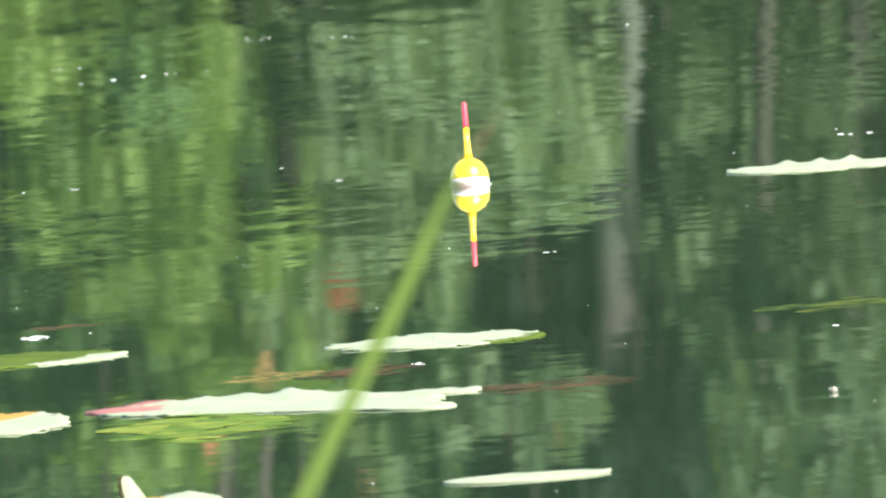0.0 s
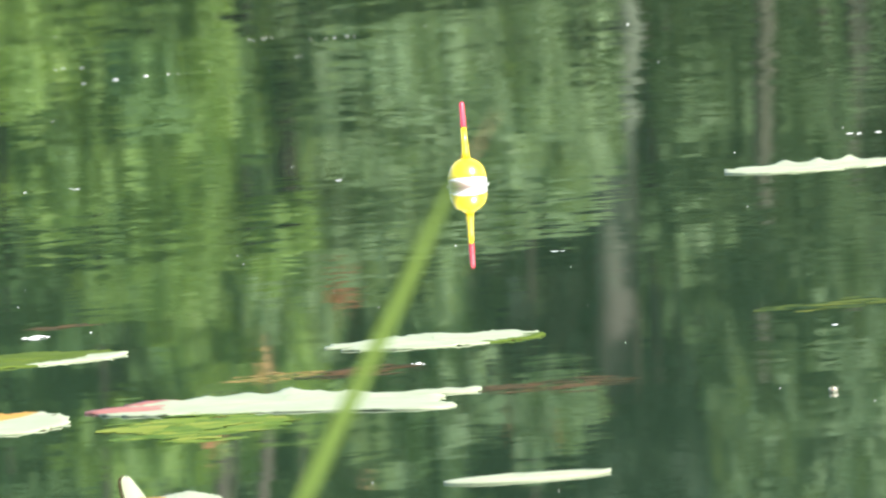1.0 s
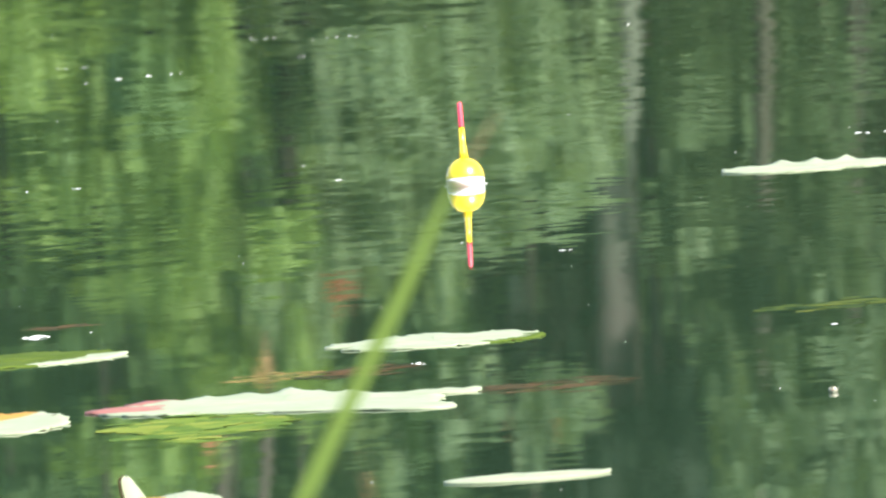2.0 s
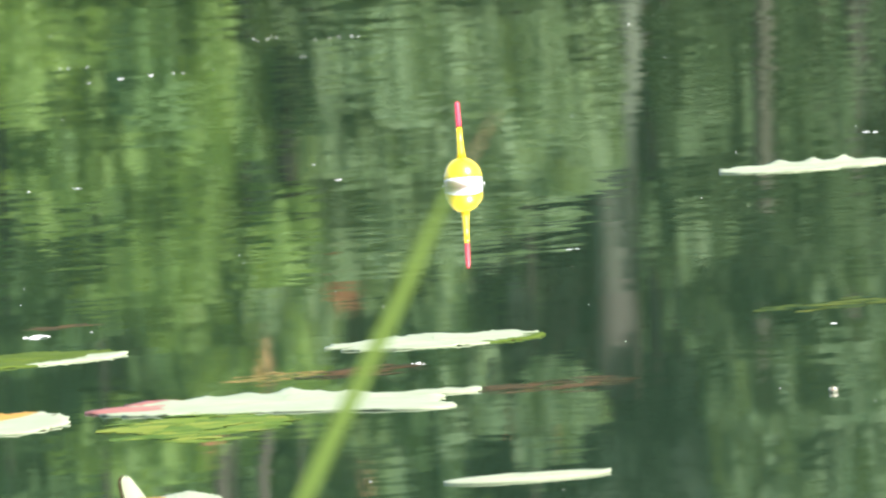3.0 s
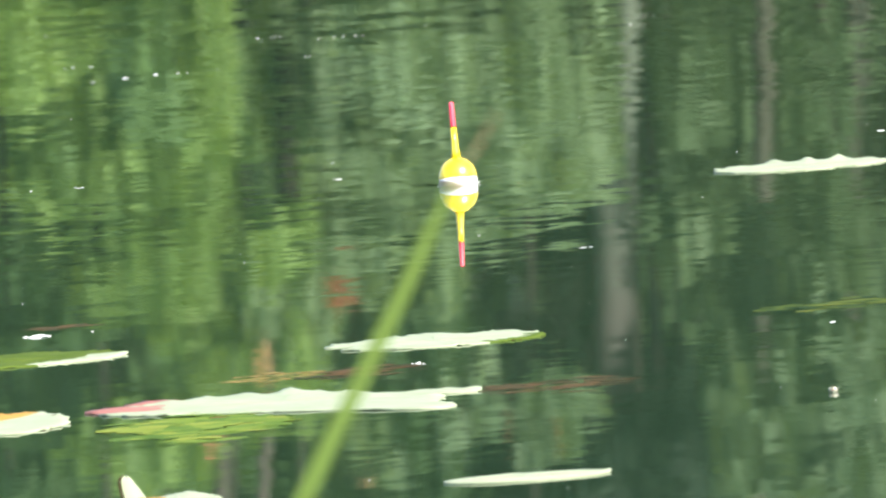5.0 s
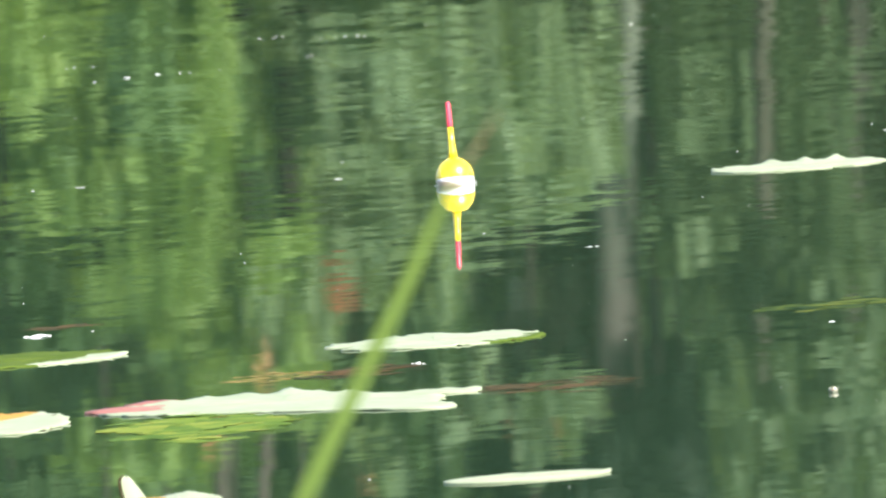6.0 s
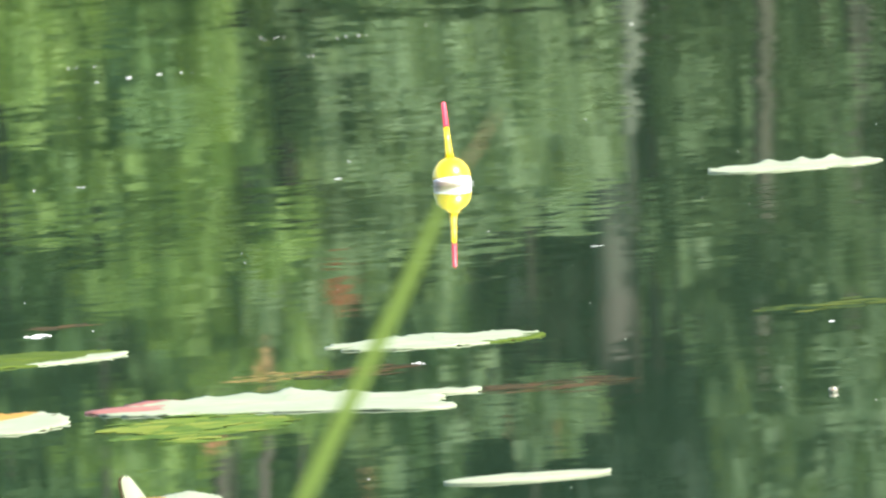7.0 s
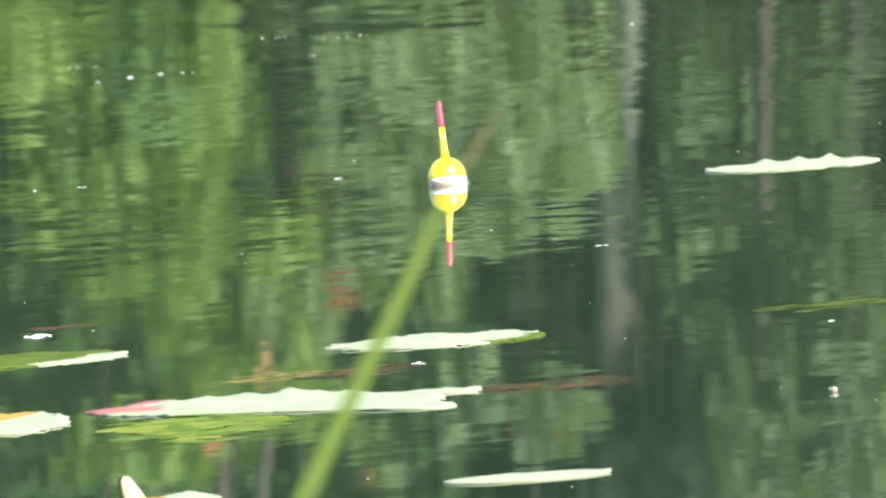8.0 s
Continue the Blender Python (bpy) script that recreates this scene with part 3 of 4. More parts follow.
def build_blossom(x, y, size):
    """A fallen blossom: five cupped petals about a reddish eye, resting on the water."""
    top = tagged(new("fallen_blossom"), "small fallen pale blossom with a reddish eye afloat", "blossom")
    top.location = (x, y, 0)
    for i in range(5):
        bm = bmesh.new()
        bmesh.ops.create_icosphere(bm, subdivisions=2, radius=1.0)
        for v in bm.verts:
            v.co = Vector((v.co.x * 0.55, v.co.y * 0.34 * (1 + 0.3 * v.co.x), v.co.z * 0.1 + 0.25 * v.co.x ** 2)) * size
        me = bpy.data.meshes.new("petal")
        bm.to_mesh(me)
        bm.free()
        me.materials.append(M_PETAL)
        ob = part_mesh("petal", me, top)
        ob.matrix_basis = pose(0, 0, 0.0004, 0, 0, 72 * i + 10) @ pose(0.5 * size, 0, 0.05 * size, 0, -48 - 14 * (i % 3), 0)
    part_mesh("eye", mesh_of("eye", *lathe([(0.15 * size, 0.0), (0.22 * size, 0.15 * size), (0.16 * size, 0.4 * size), (0.03 * size, 0.5 * size)], 12), [M_PAD_RED]), top)
    return top


build_blossom(0.216, 12.3142, 0.0042)

# ---- the reed leaf near the camera ----
def build_reed():
    top = tagged(new("reed_leaf"), "single bright green reed leaf with a dry brown tip", "reed")
    line = [(-0.3957, 6.3, -0.3750), (-0.3023, 6.3, -0.0250), (-0.1623, 6.3, 0.2783), (-0.0476, 6.3, 0.3909), (-0.0363, 6.3, 0.4113), (-0.0272, 6.3, 0.4269), (-0.0199, 6.3, 0.4399), (-0.0117, 6.3, 0.4542), (-0.0025, 6.3, 0.4716), (0.0024, 6.3, 0.4803), (0.0078, 6.3, 0.4883)]
    half = [0.0031, 0.0031, 0.0028, 0.0025, 0.0024, 0.0023, 0.0023, 0.0021, 0.0017, 0.0011, 0.0005]
    top.location = line[0]

    def ribbon(pts, hs):
        verts, faces = [], []
        for i, (p, h) in enumerate(zip(pts, hs)):
            q = Vector(p) - top.location
            d = (Vector(pts[min(i + 1, len(pts) - 1)]) - Vector(pts[max(i - 1, 0)])).normalized()
            s = d.cross(Vector((0, -1, 0))).normalized()
            fold = Vector((0, 1, 0)) * h * 0.7
            back = Vector((0, 0.0004, 0))
            verts += [q - s * h, q + fold, q + s * h, q - s * h + back, q + fold + back, q + s * h + back]
        for i in range(len(pts) - 1):
            o, k = 6 * i, 6 * i + 6
            faces += [(o, o + 1, k + 1, k), (o + 1, o + 2, k + 2, k + 1), (o + 3, k + 3, k + 4, o + 4), (o + 4, k + 4, k + 5, o + 5),
                      (o, k, k + 3, o + 3), (o + 2, o + 5, k + 5, k + 2)]
        return verts, faces
    part_mesh("blade", mesh_of("blade", *ribbon(line, half), [M_BLADE]), top, "bright green leaf blade")
    tip = [line[-1], (0.0134, 6.3, 0.4953), (0.0181, 6.3, 0.5033)]
    part_mesh("dry_tip", mesh_of("dry_tip", *ribbon(tip, [0.0002, 0.0002, 0.0001]), [M_BLADE_DRY]), top, "dry brown tip")
    return top


build_reed()


# ---- the wood on the far bank ----
def build_tree(name, label, line, radii, bark, clumps, leaf, seed, limbs=6, group="trees on the far bank"):
    """A trunk along line (world points), limbs that reach for the leaf clumps, and a crown of small leaves."""
    rng = np.random.default_rng(seed)
    foot = Vector(line[0])
    top = tagged(new(name), label, name.split("_")[-1], group)
    top.location = foot
    pts = []
    for i in range(len(line) - 1):
        a, b = Vector(line[i]), Vector(line[i + 1])
        steps = max(2, int((b - a).length / 0.5))
        pts += [(a.lerp(b, s / steps), radii[i] + (radii[i + 1] - radii[i]) * s / steps) for s in range(steps)]
    pts.append((Vector(line[-1]), radii[-1]))
    wob = [Vector((noise.noise(Vector((seed, i * 0.5, 0))), noise.noise(Vector((seed, i * 0.5, 7))), 0)) * 0.005 for i in range(len(pts))]
    tv, tf = tube([p - foot + w for (p, r), w in zip(pts, wob)], [r for p, r in pts], 14, 0.14)
    part_mesh("trunk", mesh_of("trunk", tv, tf, [bark]), top)
    order = list(range(len(clumps)))
    rng.shuffle(order)
    for c in order[:limbs]:
        goal = Vector(clumps[c][:3])
        start, r0 = min(pts, key=lambda pr: abs(pr[0].z - (goal.z - 0.4 * (goal - pr[0]).xy.length)) + 0.001 * pr[0].z)
        mid = start.lerp(goal, 0.5) + Vector((0, 0, 0.08 * (goal - start).length))
        part_mesh("limb", mesh_of("limb", *tube([start - foot, mid - foot, goal - foot], [r0 * 0.4, r0 * 0.28, r0 * 0.08 + 0.002], 7), [bark]), top)
    local = [(c[0] - foot.x, c[1] - foot.y, c[2] - foot.z, *c[3:]) for c in clumps]
    if local:
        part_mesh("crown", leaves_mesh("crown", local, leaf, rng), top, kind="stuff")
    return top


def crown_clumps(rng, x, y, z0, z1, spread, count, leaves, size):
    out = []
    for i in range(count):
        u = rng.uniform(0, 1)
        a, d = rng.uniform(0, 2 * math.pi), spread * math.sin(math.pi * (0.15 + 0.8 * u)) * rng.uniform(0.3, 1)
        r = rng.uniform(0.25, 0.5) * (spread ** 0.5)
        out.append((x + math.cos(a) * d, y + math.sin(a) * d, z0 + (z1 - z0) * u, r * 1.2, r * 1.2, r * 0.6, leaves, size))
    return out


def wood():
    rng = np.random.default_rng(3)

    def tall(x, y, high, r, bark, leaf, seed, low=0.45, lean=0.0, label="slender forest tree with a leafy crown"):
        z = ground_height(x, y) - 0.1
        line = [(x, y, z), (x + lean * 0.5, y, z + high * 0.5), (x + lean, y, z + high)]
        cl = crown_clumps(rng, x + lean * 0.7, y, z + high * low, z + high, high * 0.22, 26, 110, 0.13)
        return build_tree("forest_tree", label, line, [r, r * 0.7, r * 0.2], bark, cl, leaf, seed, 9)

    # the slender trunks that stand out in the mirror image
    def shown(xa, za, xb, zb, y, wide, bark, leaf, seed, label, bend=None):
        slope = (xb - xa) / (zb - za)
        z0 = ground_height(xa, y) - 0.1
        foot = (xa - slope * (za - z0), y, z0)
        up = 8.0
        line = [foot, (xa, y, za), (xb, y, zb), (xb + slope * 2, y, zb + 2), (xb + slope * (up - zb), y, up)]
        if bend:
            slope = (bend[0] - xb) / (bend[2] - zb)
            line[3:] = [(bend[0], y, bend[2]), (bend[0] + slope * 0.3 * (up - bend[2]), y, up)]
        cl = crown_clumps(rng, line[-1][0], y + 0.9, 5.2, up + 0.5, 0.9, 20, 110, 0.12)
        return build_tree("forest_tree", label, line, [wide * 0.6, wide * 0.5, wide * 0.47, wide * (0.16 if bend else 0.35), wide * 0.1], bark, cl, leaf, seed, 9)

    a, b = (0.4059, 45.5, 1.4357), (0.343, 45.5, 2.1705)
    shown(a[0], a[2], b[0], b[2], 45.5, 0.09, M_BARK_GREY, M_LEAF_MID, 1, "slender grey tree, paler low on the trunk")
    a, b = (-0.3926, 45.3, 1.3699), (-0.4153, 45.3, 1.7598)
    shown(a[0], a[2], b[0], b[2], 45.3, 0.046, M_BARK_SHADED_LOW, M_LEAF_MID, 2, "thin tree, bark darkened low for shade, pinkish higher up", (-0.4925, 45.3, 2.384))
    a, b = (-0.2813, 45.4, 1.3827), (-0.3131, 45.4, 1.7847)
    shown(a[0], a[2], b[0], b[2], 45.4, 0.064, M_BARK_SHADED_LOW, M_LEAF_DARK, 3, "slender tree, bark darkened low for shade, pinkish higher up", (-0.4108, 45.4, 2.3969))
    a, b = (0.7245, 46.5, 1.5077), (0.6659, 46.5, 2.2346)
    shown(a[0], a[2], b[0], b[2], 46.5, 0.042, M_BARK_SHADED, M_LEAF_DARK, 4, "thin tree with shade put into its brown bark")
    a, b = (0.9217, 46.5, 1.5215), (0.8536, 46.5, 2.2477)
    shown(a[0], a[2], b[0], b[2], 46.5, 0.052, M_BARK_SHADED, M_LEAF_DARK, 5, "thin tree with shade put into its brown bark")

    # leafy saplings whose branches fill the mirror image
    def sapling(x, y, seed, clumps, leaf, label, high=3.6):
        z0 = ground_height(x, y) - 0.05
        line = [(x, y, z0), (x + 0.05, y, 1.6), (x - 0.03, y, high)]
        build_tree("sapling", label, line, [0.012, 0.008, 0.003], M_BARK_DARK, clumps, leaf, seed, len(clumps), "saplings on the far bank")

    def clump(at, r, rz, n, size=0.075, deep=0.22):
        return (*at, r, deep, rz, n, size)

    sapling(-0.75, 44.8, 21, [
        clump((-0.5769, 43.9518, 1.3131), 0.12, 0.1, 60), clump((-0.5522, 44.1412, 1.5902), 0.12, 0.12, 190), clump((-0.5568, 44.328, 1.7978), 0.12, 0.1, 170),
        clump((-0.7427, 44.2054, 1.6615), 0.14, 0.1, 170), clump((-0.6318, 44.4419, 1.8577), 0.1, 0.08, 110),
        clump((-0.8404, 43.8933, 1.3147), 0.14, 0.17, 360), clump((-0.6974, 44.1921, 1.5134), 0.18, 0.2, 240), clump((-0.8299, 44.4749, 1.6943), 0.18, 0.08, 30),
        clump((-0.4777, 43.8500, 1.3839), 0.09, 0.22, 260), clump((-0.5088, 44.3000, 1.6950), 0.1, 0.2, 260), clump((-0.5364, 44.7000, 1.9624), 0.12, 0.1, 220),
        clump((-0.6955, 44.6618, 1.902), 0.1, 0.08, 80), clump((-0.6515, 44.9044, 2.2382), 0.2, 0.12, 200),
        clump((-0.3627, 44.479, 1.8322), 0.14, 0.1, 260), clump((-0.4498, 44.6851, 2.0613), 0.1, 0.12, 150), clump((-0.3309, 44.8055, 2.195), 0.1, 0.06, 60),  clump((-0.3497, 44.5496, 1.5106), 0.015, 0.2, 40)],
        M_LEAF_BRIGHT, "young tree with bright leaves, sunlight put into their green")
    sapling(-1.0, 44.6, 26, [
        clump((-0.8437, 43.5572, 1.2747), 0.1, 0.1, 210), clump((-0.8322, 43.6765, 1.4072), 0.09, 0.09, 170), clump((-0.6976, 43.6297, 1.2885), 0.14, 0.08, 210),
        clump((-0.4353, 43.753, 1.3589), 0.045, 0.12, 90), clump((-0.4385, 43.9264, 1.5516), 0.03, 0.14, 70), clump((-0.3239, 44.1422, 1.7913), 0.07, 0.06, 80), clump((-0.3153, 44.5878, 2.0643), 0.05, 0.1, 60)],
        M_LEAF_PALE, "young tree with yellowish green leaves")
    sapling(0.42, 46.2, 22, [
        clump((-0.0643, 44.196, 1.3844), 0.14, 0.13, 220), clump((0.1063, 44.1033, 1.4147), 0.15, 0.13, 300), clump((0.1683, 44.0421, 1.3468), 0.12, 0.08, 150), clump((-0.2274, 44.2909, 1.401), 0.06, 0.1, 110), clump((-0.2948, 44.2646, 1.3717), 0.06, 0.1, 70), clump((-0.2858, 44.4407, 1.5675), 0.04, 0.05, 26), clump((0.1188, 44.3834, 1.5927), 0.13, 0.12, 220),
        clump((-0.1031, 44.4017, 1.613), 0.13, 0.12, 200), clump((-0.1901, 44.4451, 1.5279), 0.06, 0.2, 12), clump((0.2709, 44.4346, 1.5828), 0.06, 0.14, 110),
        clump((-0.1375, 44.4865, 1.4406), 0.14, 0.16, 190), clump((-0.0083, 44.6274, 1.5972), 0.18, 0.16, 240), clump((0.1623, 44.5913, 1.4903), 0.16, 0.15, 210),
        clump((0.217, 44.679, 1.7211), 0.15, 0.09, 230), clump((-0.1864, 44.8157, 1.8063), 0.11, 0.16, 150), clump((-0.0005, 44.8393, 1.8325), 0.16, 0.08, 150),
        clump((-0.3088, 44.9684, 2.0426), 0.09, 0.13, 150), clump((0.0366, 44.8900, 2.1441), 0.05, 0.06, 9), clump((0.22, 45.2902, 2.2668), 0.1, 0.08, 90),
        clump((-0.0003, 45.06, 2.0111), 0.03, 0.06, 40), clump((0.3533, 44.4531, 1.4034), 0.02, 0.1, 8)],
        M_LEAF_MID, "young tree with mid-green leaves")
    # a dark mass added where the grey trunk is lost in shade
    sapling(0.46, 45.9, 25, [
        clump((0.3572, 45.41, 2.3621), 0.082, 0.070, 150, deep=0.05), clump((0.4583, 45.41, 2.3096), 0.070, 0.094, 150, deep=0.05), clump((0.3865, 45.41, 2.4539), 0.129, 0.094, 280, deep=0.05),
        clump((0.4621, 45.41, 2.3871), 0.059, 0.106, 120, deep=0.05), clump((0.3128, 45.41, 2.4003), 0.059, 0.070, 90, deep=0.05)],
        M_LEAF_DEEP_SHADE, "young tree with near-black leaves standing in for deep shade", 3.6)
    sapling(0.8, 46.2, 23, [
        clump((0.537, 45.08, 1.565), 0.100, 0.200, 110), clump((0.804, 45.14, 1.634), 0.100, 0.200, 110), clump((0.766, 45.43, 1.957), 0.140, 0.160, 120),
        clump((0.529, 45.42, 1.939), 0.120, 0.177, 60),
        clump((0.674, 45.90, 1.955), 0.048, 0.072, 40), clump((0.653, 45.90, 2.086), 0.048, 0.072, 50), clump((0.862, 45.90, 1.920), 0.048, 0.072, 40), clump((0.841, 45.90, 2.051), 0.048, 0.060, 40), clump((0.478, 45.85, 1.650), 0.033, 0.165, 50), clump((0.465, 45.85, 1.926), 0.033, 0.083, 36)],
        M_LEAF_DARK, "young tree with dull green leaves, half shade put into their tone")
    sapling(-0.3, 45.0, 24, [
        clump((-0.206, 44.60, 1.951), 0.046, 0.026, 48, 0.042), clump((-0.216, 44.60, 1.897), 0.016, 0.009, 4, 0.030), clump((-0.5051, 44.5919, 2.2244), 0.02, 0.03, 8, 0.05),
        clump((0.209, 45.09, 2.306), 0.026, 0.016, 4, 0.034), clump((0.110, 45.10, 2.293), 0.016, 0.016, 3, 0.030)],
        M_LEAF_RED, "thin young tree with a few red leaves", 2.4)
    sapling(-0.45, 45.1, 27, [
        clump((-0.375, 44.30, 2.093), 0.030, 0.023, 9, 0.036), clump((-0.375, 44.30, 2.047), 0.014, 0.012, 4, 0.030), clump((-0.500, 44.50, 2.215), 0.023, 0.016, 7, 0.034),
        clump((-0.190, 44.60, 2.355), 0.014, 0.012, 3, 0.030)],
        M_LEAF_PEACH, "thin young tree with a few peach leaves", 2.5)

    sapling(0.405, 46.0, 31, [
        clump((0.037, 45.30, 2.172), 0.031, 0.047, 22, 0.060), clump((0.1878, 44.9080, 2.1674), 0.040, 0.047, 18, 0.060), clump((0.0885, 45.0430, 2.2583), 0.071, 0.047, 36, 0.060),
        clump((0.2420, 45.0160, 2.2493), 0.052, 0.059, 34, 0.060), clump((0.1774, 45.1600, 2.3501), 0.071, 0.035, 31, 0.060), clump((-0.0080, 45.1060, 2.2974), 0.035, 0.047, 20, 0.060),
        clump((0.1143, 44.9800, 2.2146), 0.094, 0.028, 17, 0.060)],
        M_LEAF_DULL, "young tree with sparse pale green leaves against the dark wood", 3.4)
    sapling(-0.52, 45.6, 32, [
        clump((-0.3445, 44.8000, 2.0530), 0.070, 0.070, 110), clump((-0.2882, 44.6200, 1.9276), 0.042, 0.082, 70), clump((-0.4130, 44.7820, 2.0350), 0.047, 0.059, 60),
        clump((-0.2132, 44.5120, 1.8563), 0.059, 0.070, 70), clump((-0.1075, 44.4760, 1.8383), 0.070, 0.059, 80), clump((-0.1603, 44.6200, 1.9370), 0.047, 0.047, 36),
        clump((0.0138, 44.6200, 1.9486), 0.026, 0.059, 20, 0.060), clump((0.0207, 43.9540, 1.4817), 0.151, 0.116, 160), clump((0.1786, 44.0080, 1.5300), 0.128, 0.105, 150),
        clump((-0.0789, 43.8820, 1.4250), 0.070, 0.116, 90),
        clump((-0.407, 44.87, 2.112), 0.058, 0.035, 50), clump((-0.173, 45.11, 2.286), 0.059, 0.035, 12), clump((-0.132, 45.23, 2.381), 0.047, 0.035, 8), clump((-0.134, 43.76, 1.380), 0.068, 0.046, 50), clump((-0.374, 44.55, 1.988), 0.039, 0.058, 50), clump((-0.393, 44.50, 1.936), 0.035, 0.035, 26), clump((-0.348, 44.70, 2.105), 0.047, 0.028, 30)],
        M_LEAF_MID, "young tree with greyish green leaves", 3.2)
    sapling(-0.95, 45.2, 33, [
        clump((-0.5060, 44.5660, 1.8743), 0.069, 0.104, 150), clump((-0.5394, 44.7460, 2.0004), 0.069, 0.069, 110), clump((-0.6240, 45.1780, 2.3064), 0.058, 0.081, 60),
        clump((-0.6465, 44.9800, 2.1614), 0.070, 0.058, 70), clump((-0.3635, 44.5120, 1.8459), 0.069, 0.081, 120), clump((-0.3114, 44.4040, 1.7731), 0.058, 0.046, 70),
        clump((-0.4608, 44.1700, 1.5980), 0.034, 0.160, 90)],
        M_LEAF_BRIGHT, "young tree with fresh leaves in a painted sunlit tone", 3.4)
    sapling(0.95, 46.4, 34, [
        clump((0.590, 45.40, 2.253), 0.071, 0.071, 90), clump((0.714, 45.40, 2.190), 0.083, 0.059, 90), clump((0.833, 45.40, 2.174), 0.095, 0.059, 100),
        clump((0.683, 45.45, 2.310), 0.095, 0.059, 120), clump((0.826, 45.45, 2.296), 0.095, 0.071, 140), clump((0.584, 45.55, 2.382), 0.059, 0.083, 100),
        clump((0.701, 45.60, 2.429), 0.095, 0.071, 150), clump((0.833, 45.60, 2.427), 0.095, 0.071, 150), clump((0.591, 45.70, 2.501), 0.071, 0.048, 80),
        clump((0.733, 45.70, 2.523), 0.095, 0.048, 100), clump((0.852, 45.70, 2.531), 0.071, 0.048, 80), clump((0.818, 45.40, 2.054), 0.106, 0.047, 60)],
        M_LEAF_DULL, "young tree with dull green leaves", 3.4)
    sapling(0.385, 46.3, 35, [
        clump((0.372, 45.15, 1.522), 0.028, 0.129, 70, deep=0.1), clump((0.353, 45.15, 1.698), 0.028, 0.094, 60, deep=0.1), clump((0.318, 45.10, 1.758), 0.042, 0.040, 50), clump((0.2096, 44.3860, 1.7964), 0.105, 0.035, 60),
        clump((0.0911, 44.4400, 1.8263), 0.094, 0.040, 60), clump((0.2586, 44.3140, 1.7496), 0.070, 0.047, 60), clump((-0.0780, 43.8460, 1.4006), 0.093, 0.093, 110), clump((-0.062, 43.75, 1.339), 0.080, 0.046, 60),
        clump((-0.1566, 43.8280, 1.3818), 0.058, 0.081, 60), clump((0.0256, 43.8280, 1.3946), 0.070, 0.081, 80), clump((0.146, 44.12, 1.673), 0.080, 0.051, 80), clump((-0.244, 44.25, 1.641), 0.035, 0.069, 34), clump((-0.152, 44.25, 1.653), 0.039, 0.058, 34)],
        M_LEAF_MID, "young tree with pale green leaves by the grey trunk", 3.0)
    sapling(-0.62, 45.3, 41, [
        clump((-0.380, 44.40, 1.373), 0.016, 0.028, 30), clump((-0.378, 44.30, 1.466), 0.017, 0.023, 26), clump((-0.395, 44.20, 1.552), 0.014, 0.030, 26),
        clump((-0.380, 44.10, 1.614), 0.018, 0.021, 24), clump((-0.407, 44.35, 1.508), 0.016, 0.046, 30)],
        M_LEAF_GREEN, "young tree with ragged green leaves at the edge of the shade", 3.2)
    sapling(0.15, 45.6, 42, [
        clump((-0.274, 44.35, 1.401), 0.052, 0.030, 36), clump((-0.187, 44.30, 1.480), 0.052, 0.028, 40), clump((-0.076, 44.40, 1.394), 0.052, 0.028, 40),
        clump((0.011, 44.30, 1.476), 0.052, 0.030, 44), clump((0.119, 44.40, 1.425), 0.052, 0.028, 40), clump((-0.237, 44.20, 1.540), 0.046, 0.023, 26),
        clump((-0.132, 44.40, 1.361), 0.069, 0.023, 40)],
        M_LEAF_DULL, "young tree with sparse dull green leaves", 3.2)
    sapling(-0.85, 45.6, 36, [
        clump((-0.6226, 44.5840, 1.8787), 0.094, 0.082, 110), clump((-0.5800, 44.4400, 1.7798), 0.082, 0.094, 110), clump((-0.6388, 44.2600, 1.6489), 0.105, 0.094, 90), clump((-0.576, 43.60, 1.341), 0.080, 0.080, 100), clump((-0.563, 43.69, 1.472), 0.080, 0.080, 100),
        clump((-0.5490, 44.3140, 1.6931), 0.058, 0.070, 60), clump((-0.7365, 44.1700, 1.5793), 0.093, 0.070, 60),
        clump((-0.594, 44.87, 2.087), 0.082, 0.047, 70), clump((-0.488, 44.87, 2.094), 0.047, 0.047, 40)],
        M_LEAF_GREEN, "young tree with fresh green leaves", 3.0)
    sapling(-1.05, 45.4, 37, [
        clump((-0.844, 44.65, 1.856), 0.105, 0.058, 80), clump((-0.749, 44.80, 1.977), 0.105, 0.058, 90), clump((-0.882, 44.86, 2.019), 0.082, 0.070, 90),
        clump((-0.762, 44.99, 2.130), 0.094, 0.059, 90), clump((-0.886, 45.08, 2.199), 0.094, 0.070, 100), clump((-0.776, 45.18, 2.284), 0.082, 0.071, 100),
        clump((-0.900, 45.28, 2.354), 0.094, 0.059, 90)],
        M_LEAF_GREEN_SHADED, "young tree with green leaves darkened to stand for shade", 3.2)

    # the wood behind and beside
    seed = 40
    for row, (y, step_x, count) in enumerate(((49.5, 1.7, 15), (53.0, 2.3, 13), (58.0, 3.0, 12))):
        for i in range(count):
            x = (i - (count - 1) / 2) * step_x + rng.uniform(-0.5, 0.5)
            seed += 1
            tall(x, y + rng.uniform(-1, 1), rng.uniform(7, 11), rng.uniform(0.07, 0.14), M_BARK_DARK, M_LEAF_DARK, seed, 0.12 if row else 0.2, rng.uniform(-0.4, 0.4))

    # the dense undergrowth that closes the view between the trunks
    g = np.random.default_rng(9)
    clumps = []
    for i in range(420):
        x, z = g.uniform(-22, 22), g.uniform(0.6, 9)
        clumps.append((x, 62 + g.uniform(-1.5, 1.5) + z * 0.25, z, 1.3, 0.8, 0.8, 90, 0.3))
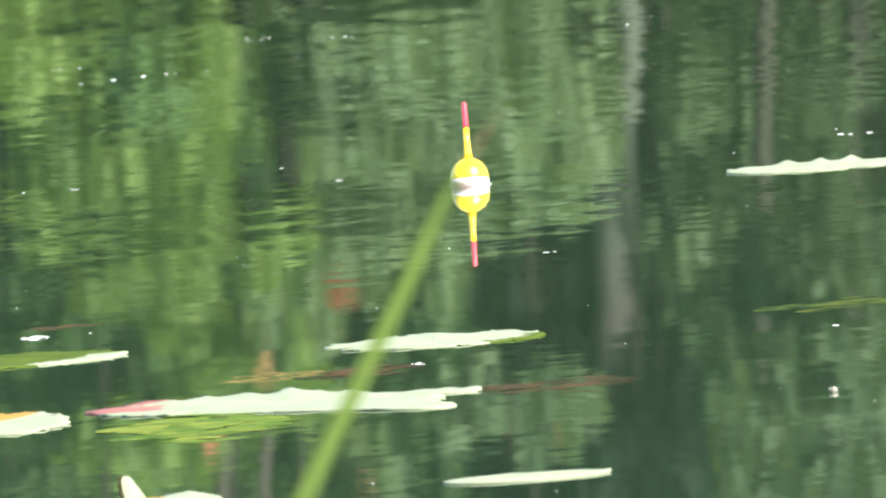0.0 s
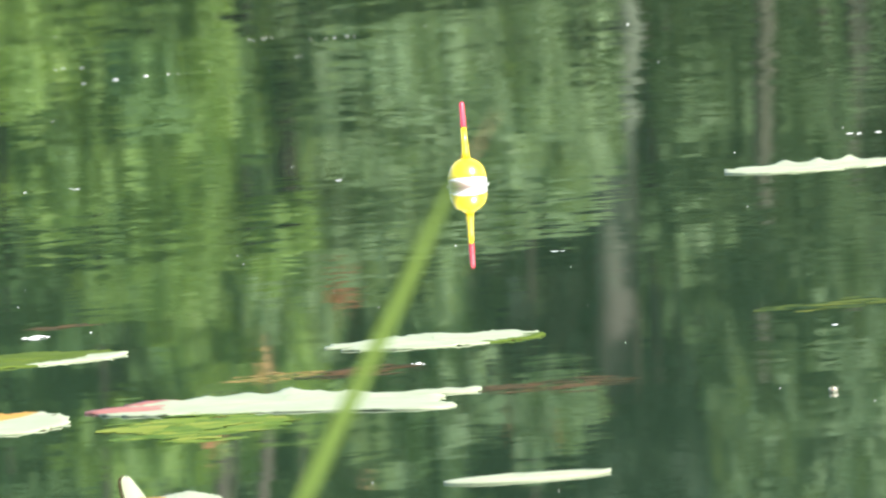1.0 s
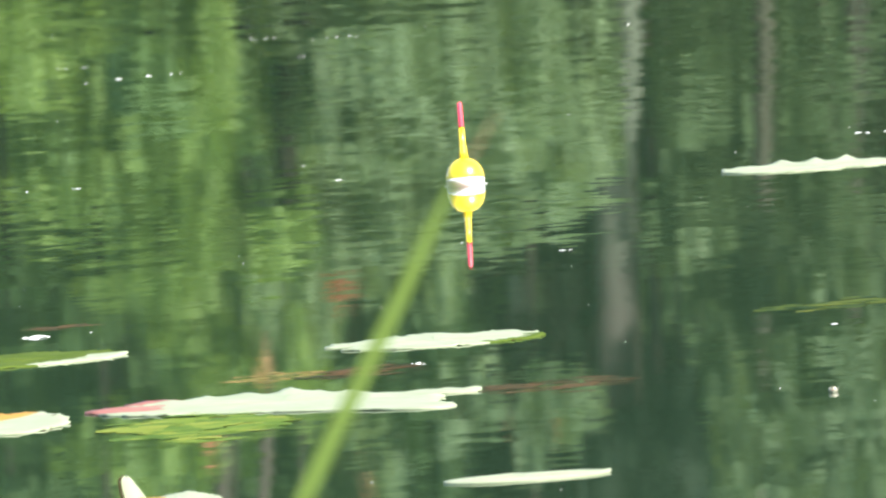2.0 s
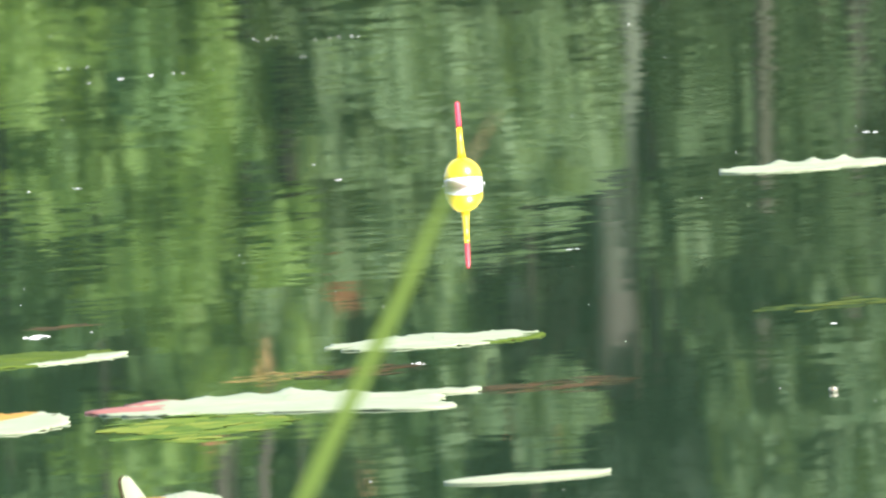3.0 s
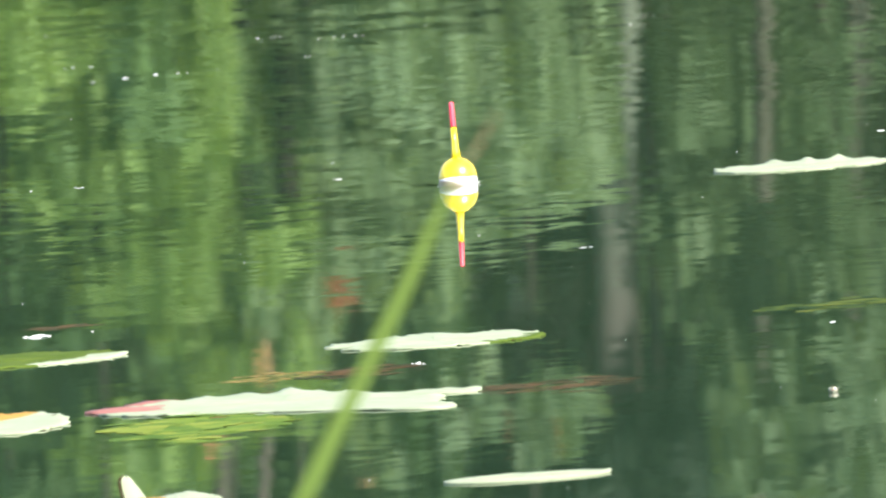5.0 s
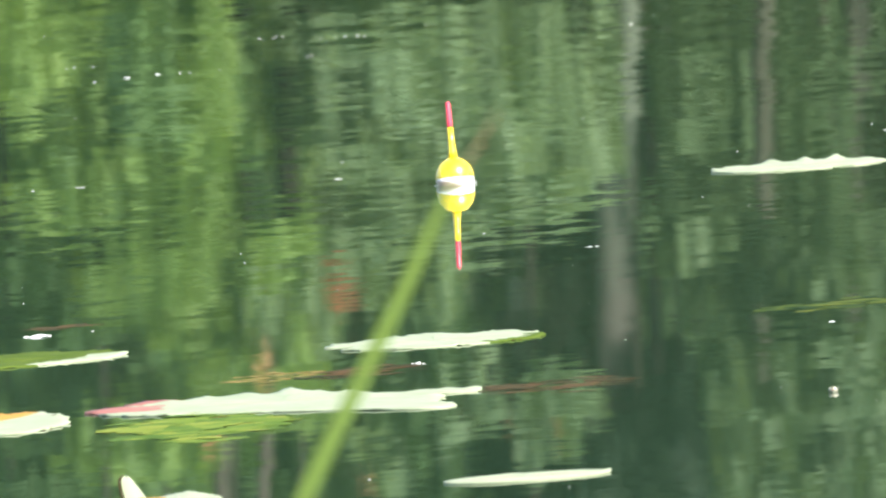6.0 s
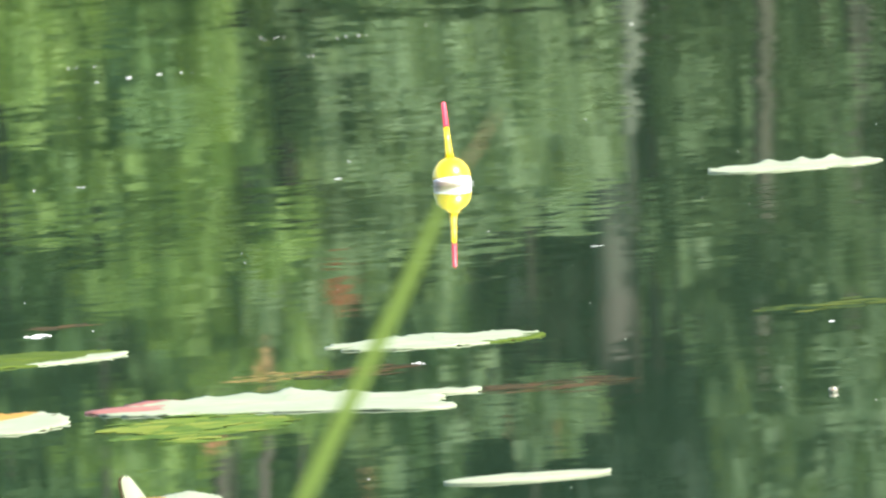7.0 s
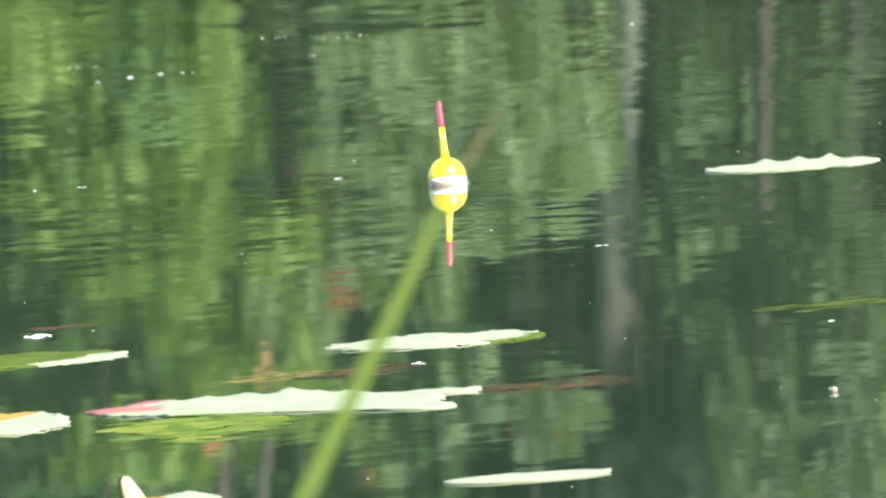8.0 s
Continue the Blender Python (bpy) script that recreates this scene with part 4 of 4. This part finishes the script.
    for i in range(300):
        x, z = g.uniform(-4, 4), g.uniform(0.5, 5.0)
        clumps.append((x, 55.5 + g.uniform(-0.8, 0.8), z, 0.8, 0.4, 0.5, 110, 0.18))
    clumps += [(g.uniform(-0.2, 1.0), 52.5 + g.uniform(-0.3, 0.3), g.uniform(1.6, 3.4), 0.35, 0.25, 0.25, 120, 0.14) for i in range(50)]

    def mass(label, leaf, y, x0, x1, z0, z1, count, size=0.085, keep=None, r=0.16, each=60):
        """A dense bank of leaves that leans back as it rises, within a stretch of the far shore."""
        spots = [(g.uniform(x0, x1), g.uniform(z0, z1), g.uniform(-0.12, 0.2)) for i in range(count)]
        spots = [(x, y + d + 0.5 * (z - 1.3), z, r, 0.12, r * 0.85, each, size) for x, z, d in spots if keep is None or keep(x, z)]
        tagged(new("thicket", leaves_mesh("thicket", spots, leaf, g)), label, "thicket", kind="stuff")

    def rim(x):
        """The ragged height at which the low thicket ends, and the dark of the wood begins above it."""
        return 2.02 - 0.32 * (x + 0.265) + 0.05 * noise.noise(Vector((x * 9, 0, 4)))

    mass("mid-green thicket at the edge of the wood", M_LEAF_MID, 48.4, -3.0, -0.6, 0.6, 3.6, 110, 0.11, r=0.4, each=120)
    mass("dark green thicket, shade put into its leaf colour", M_LEAF_DARK, 49.2, 0.75, 3.5, 0.6, 3.8, 120, 0.11, r=0.45, each=120)
    mass("fresh green thicket at the water's edge", M_LEAF_GREEN, 46.2, -1.6, -0.46, 0.9, 3.0, 230, keep=lambda x, z: z < 1.8 or x > -0.68)
    mass("green thicket under the trees, shade put into its colour", M_LEAF_GREEN_SHADED, 46.4, -1.6, -0.64, 1.84, 3.0, 100)
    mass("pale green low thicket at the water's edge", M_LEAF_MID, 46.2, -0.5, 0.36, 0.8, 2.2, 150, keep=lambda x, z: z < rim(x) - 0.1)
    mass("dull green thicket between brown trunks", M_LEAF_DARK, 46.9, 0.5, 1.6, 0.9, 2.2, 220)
    mass("dull green thicket high between brown trunks", M_LEAF_DULL, 46.9, 0.66, 1.6, 2.08, 3.2, 120)
    mass("green thicket along the far shore", M_LEAF_GREEN, 46.6, -13.0, -1.5, 0.7, 2.8, 260, 0.14, r=0.4, each=70)
    mass("dull green thicket along the far shore", M_LEAF_DULL, 47.2, 1.5, 13.0, 0.7, 2.8, 260, 0.14, r=0.4, each=70)
    mass("green thicket under the trees, half shade put into its colour", M_LEAF_GREEN_SHADED, 46.6, -0.5, -0.06, 2.1, 3.0, 40)
    tagged(new("undergrowth", leaves_mesh("undergrowth", clumps, M_LEAF_DEEP_SHADE, g)), "dense undergrowth behind the trees, deep shade put into its leaf colour", "undergrowth", kind="stuff")


wood()


# ---- what moves ----
def motions():
    walk(water, [(t, pose(-0.06 * t, -0.15 * t, 0)) for t in (0, 1, 3, 5, 7, 8)])
    walk(fishing_float, [(0, pose(0.0213, 14.5757, 0, -8, -0.5, 0)),
                         (0.5, pose(0.0204, 14.5775, 0, -8, -0.4, 0)),
                         (1, pose(0.0197, 14.5788, 0, -8, -0.5, 0)),
                         (1.5, pose(0.0191, 14.5803, 0, -8, -0.6, 0)),
                         (3, pose(0.0168, 14.5848, 0, -8, -0.7, 0)),
                         (3.5, pose(0.0161, 14.5864, 0, -8, -1.1, 0)),
                         (4, pose(0.0152, 14.5880, 0, -8, -0.9, 0)),
                         (4.5, pose(0.0144, 14.5896, 0, -8, -1.1, 0)),
                         (6, pose(0.0115, 14.5949, 0, -8, -1.6, 0)),
                         (6.5, pose(0.0106, 14.5966, 0, -8, -1.8, 0)),
                         (7, pose(0.0094, 14.5986, 0, -8, -2.4, 0)),
                         (7.5, pose(0.0077, 14.6013, 0, -8, -2.6, 0)),
                         (8, pose(0.0064, 14.6035, 0, -8, -2.6, 0))])
    walk(drifting_pad, [(0, pose(0.2511, 14.5114, 0)),
                        (0.5, pose(0.2505, 14.5130, 0)),
                        (1, pose(0.2498, 14.5148, 0)),
                        (1.5, pose(0.2489, 14.5168, 0)),
                        (3, pose(0.2464, 14.5226, 0)),
                        (3.5, pose(0.2456, 14.5244, 0)),
                        (4, pose(0.2447, 14.5265, 0)),
                        (4.5, pose(0.2438, 14.5284, 0)),
                        (6, pose(0.2413, 14.5343, 0)),
                        (6.5, pose(0.2402, 14.5365, 0)),
                        (7, pose(0.2391, 14.5388, 0)),
                        (7.5, pose(0.2381, 14.5409, 0)),
                        (8, pose(0.2373, 14.5428, 0))])
    for ob, x0, y0, x8, y8 in flecks:
        if abs(x8 - x0) + abs(y8 - y0) > 1e-5:
            rows = []
            for t in (0, 1, 2.5, 4, 5.5, 7, 8):        # the drift slackens
                f = 1 - (1 - t / 8) ** 1.25
                rows.append((t, pose(x0 + (x8 - x0) * f, y0 + (y8 - y0) * f, 0)))
            walk(ob, rows)


motions()
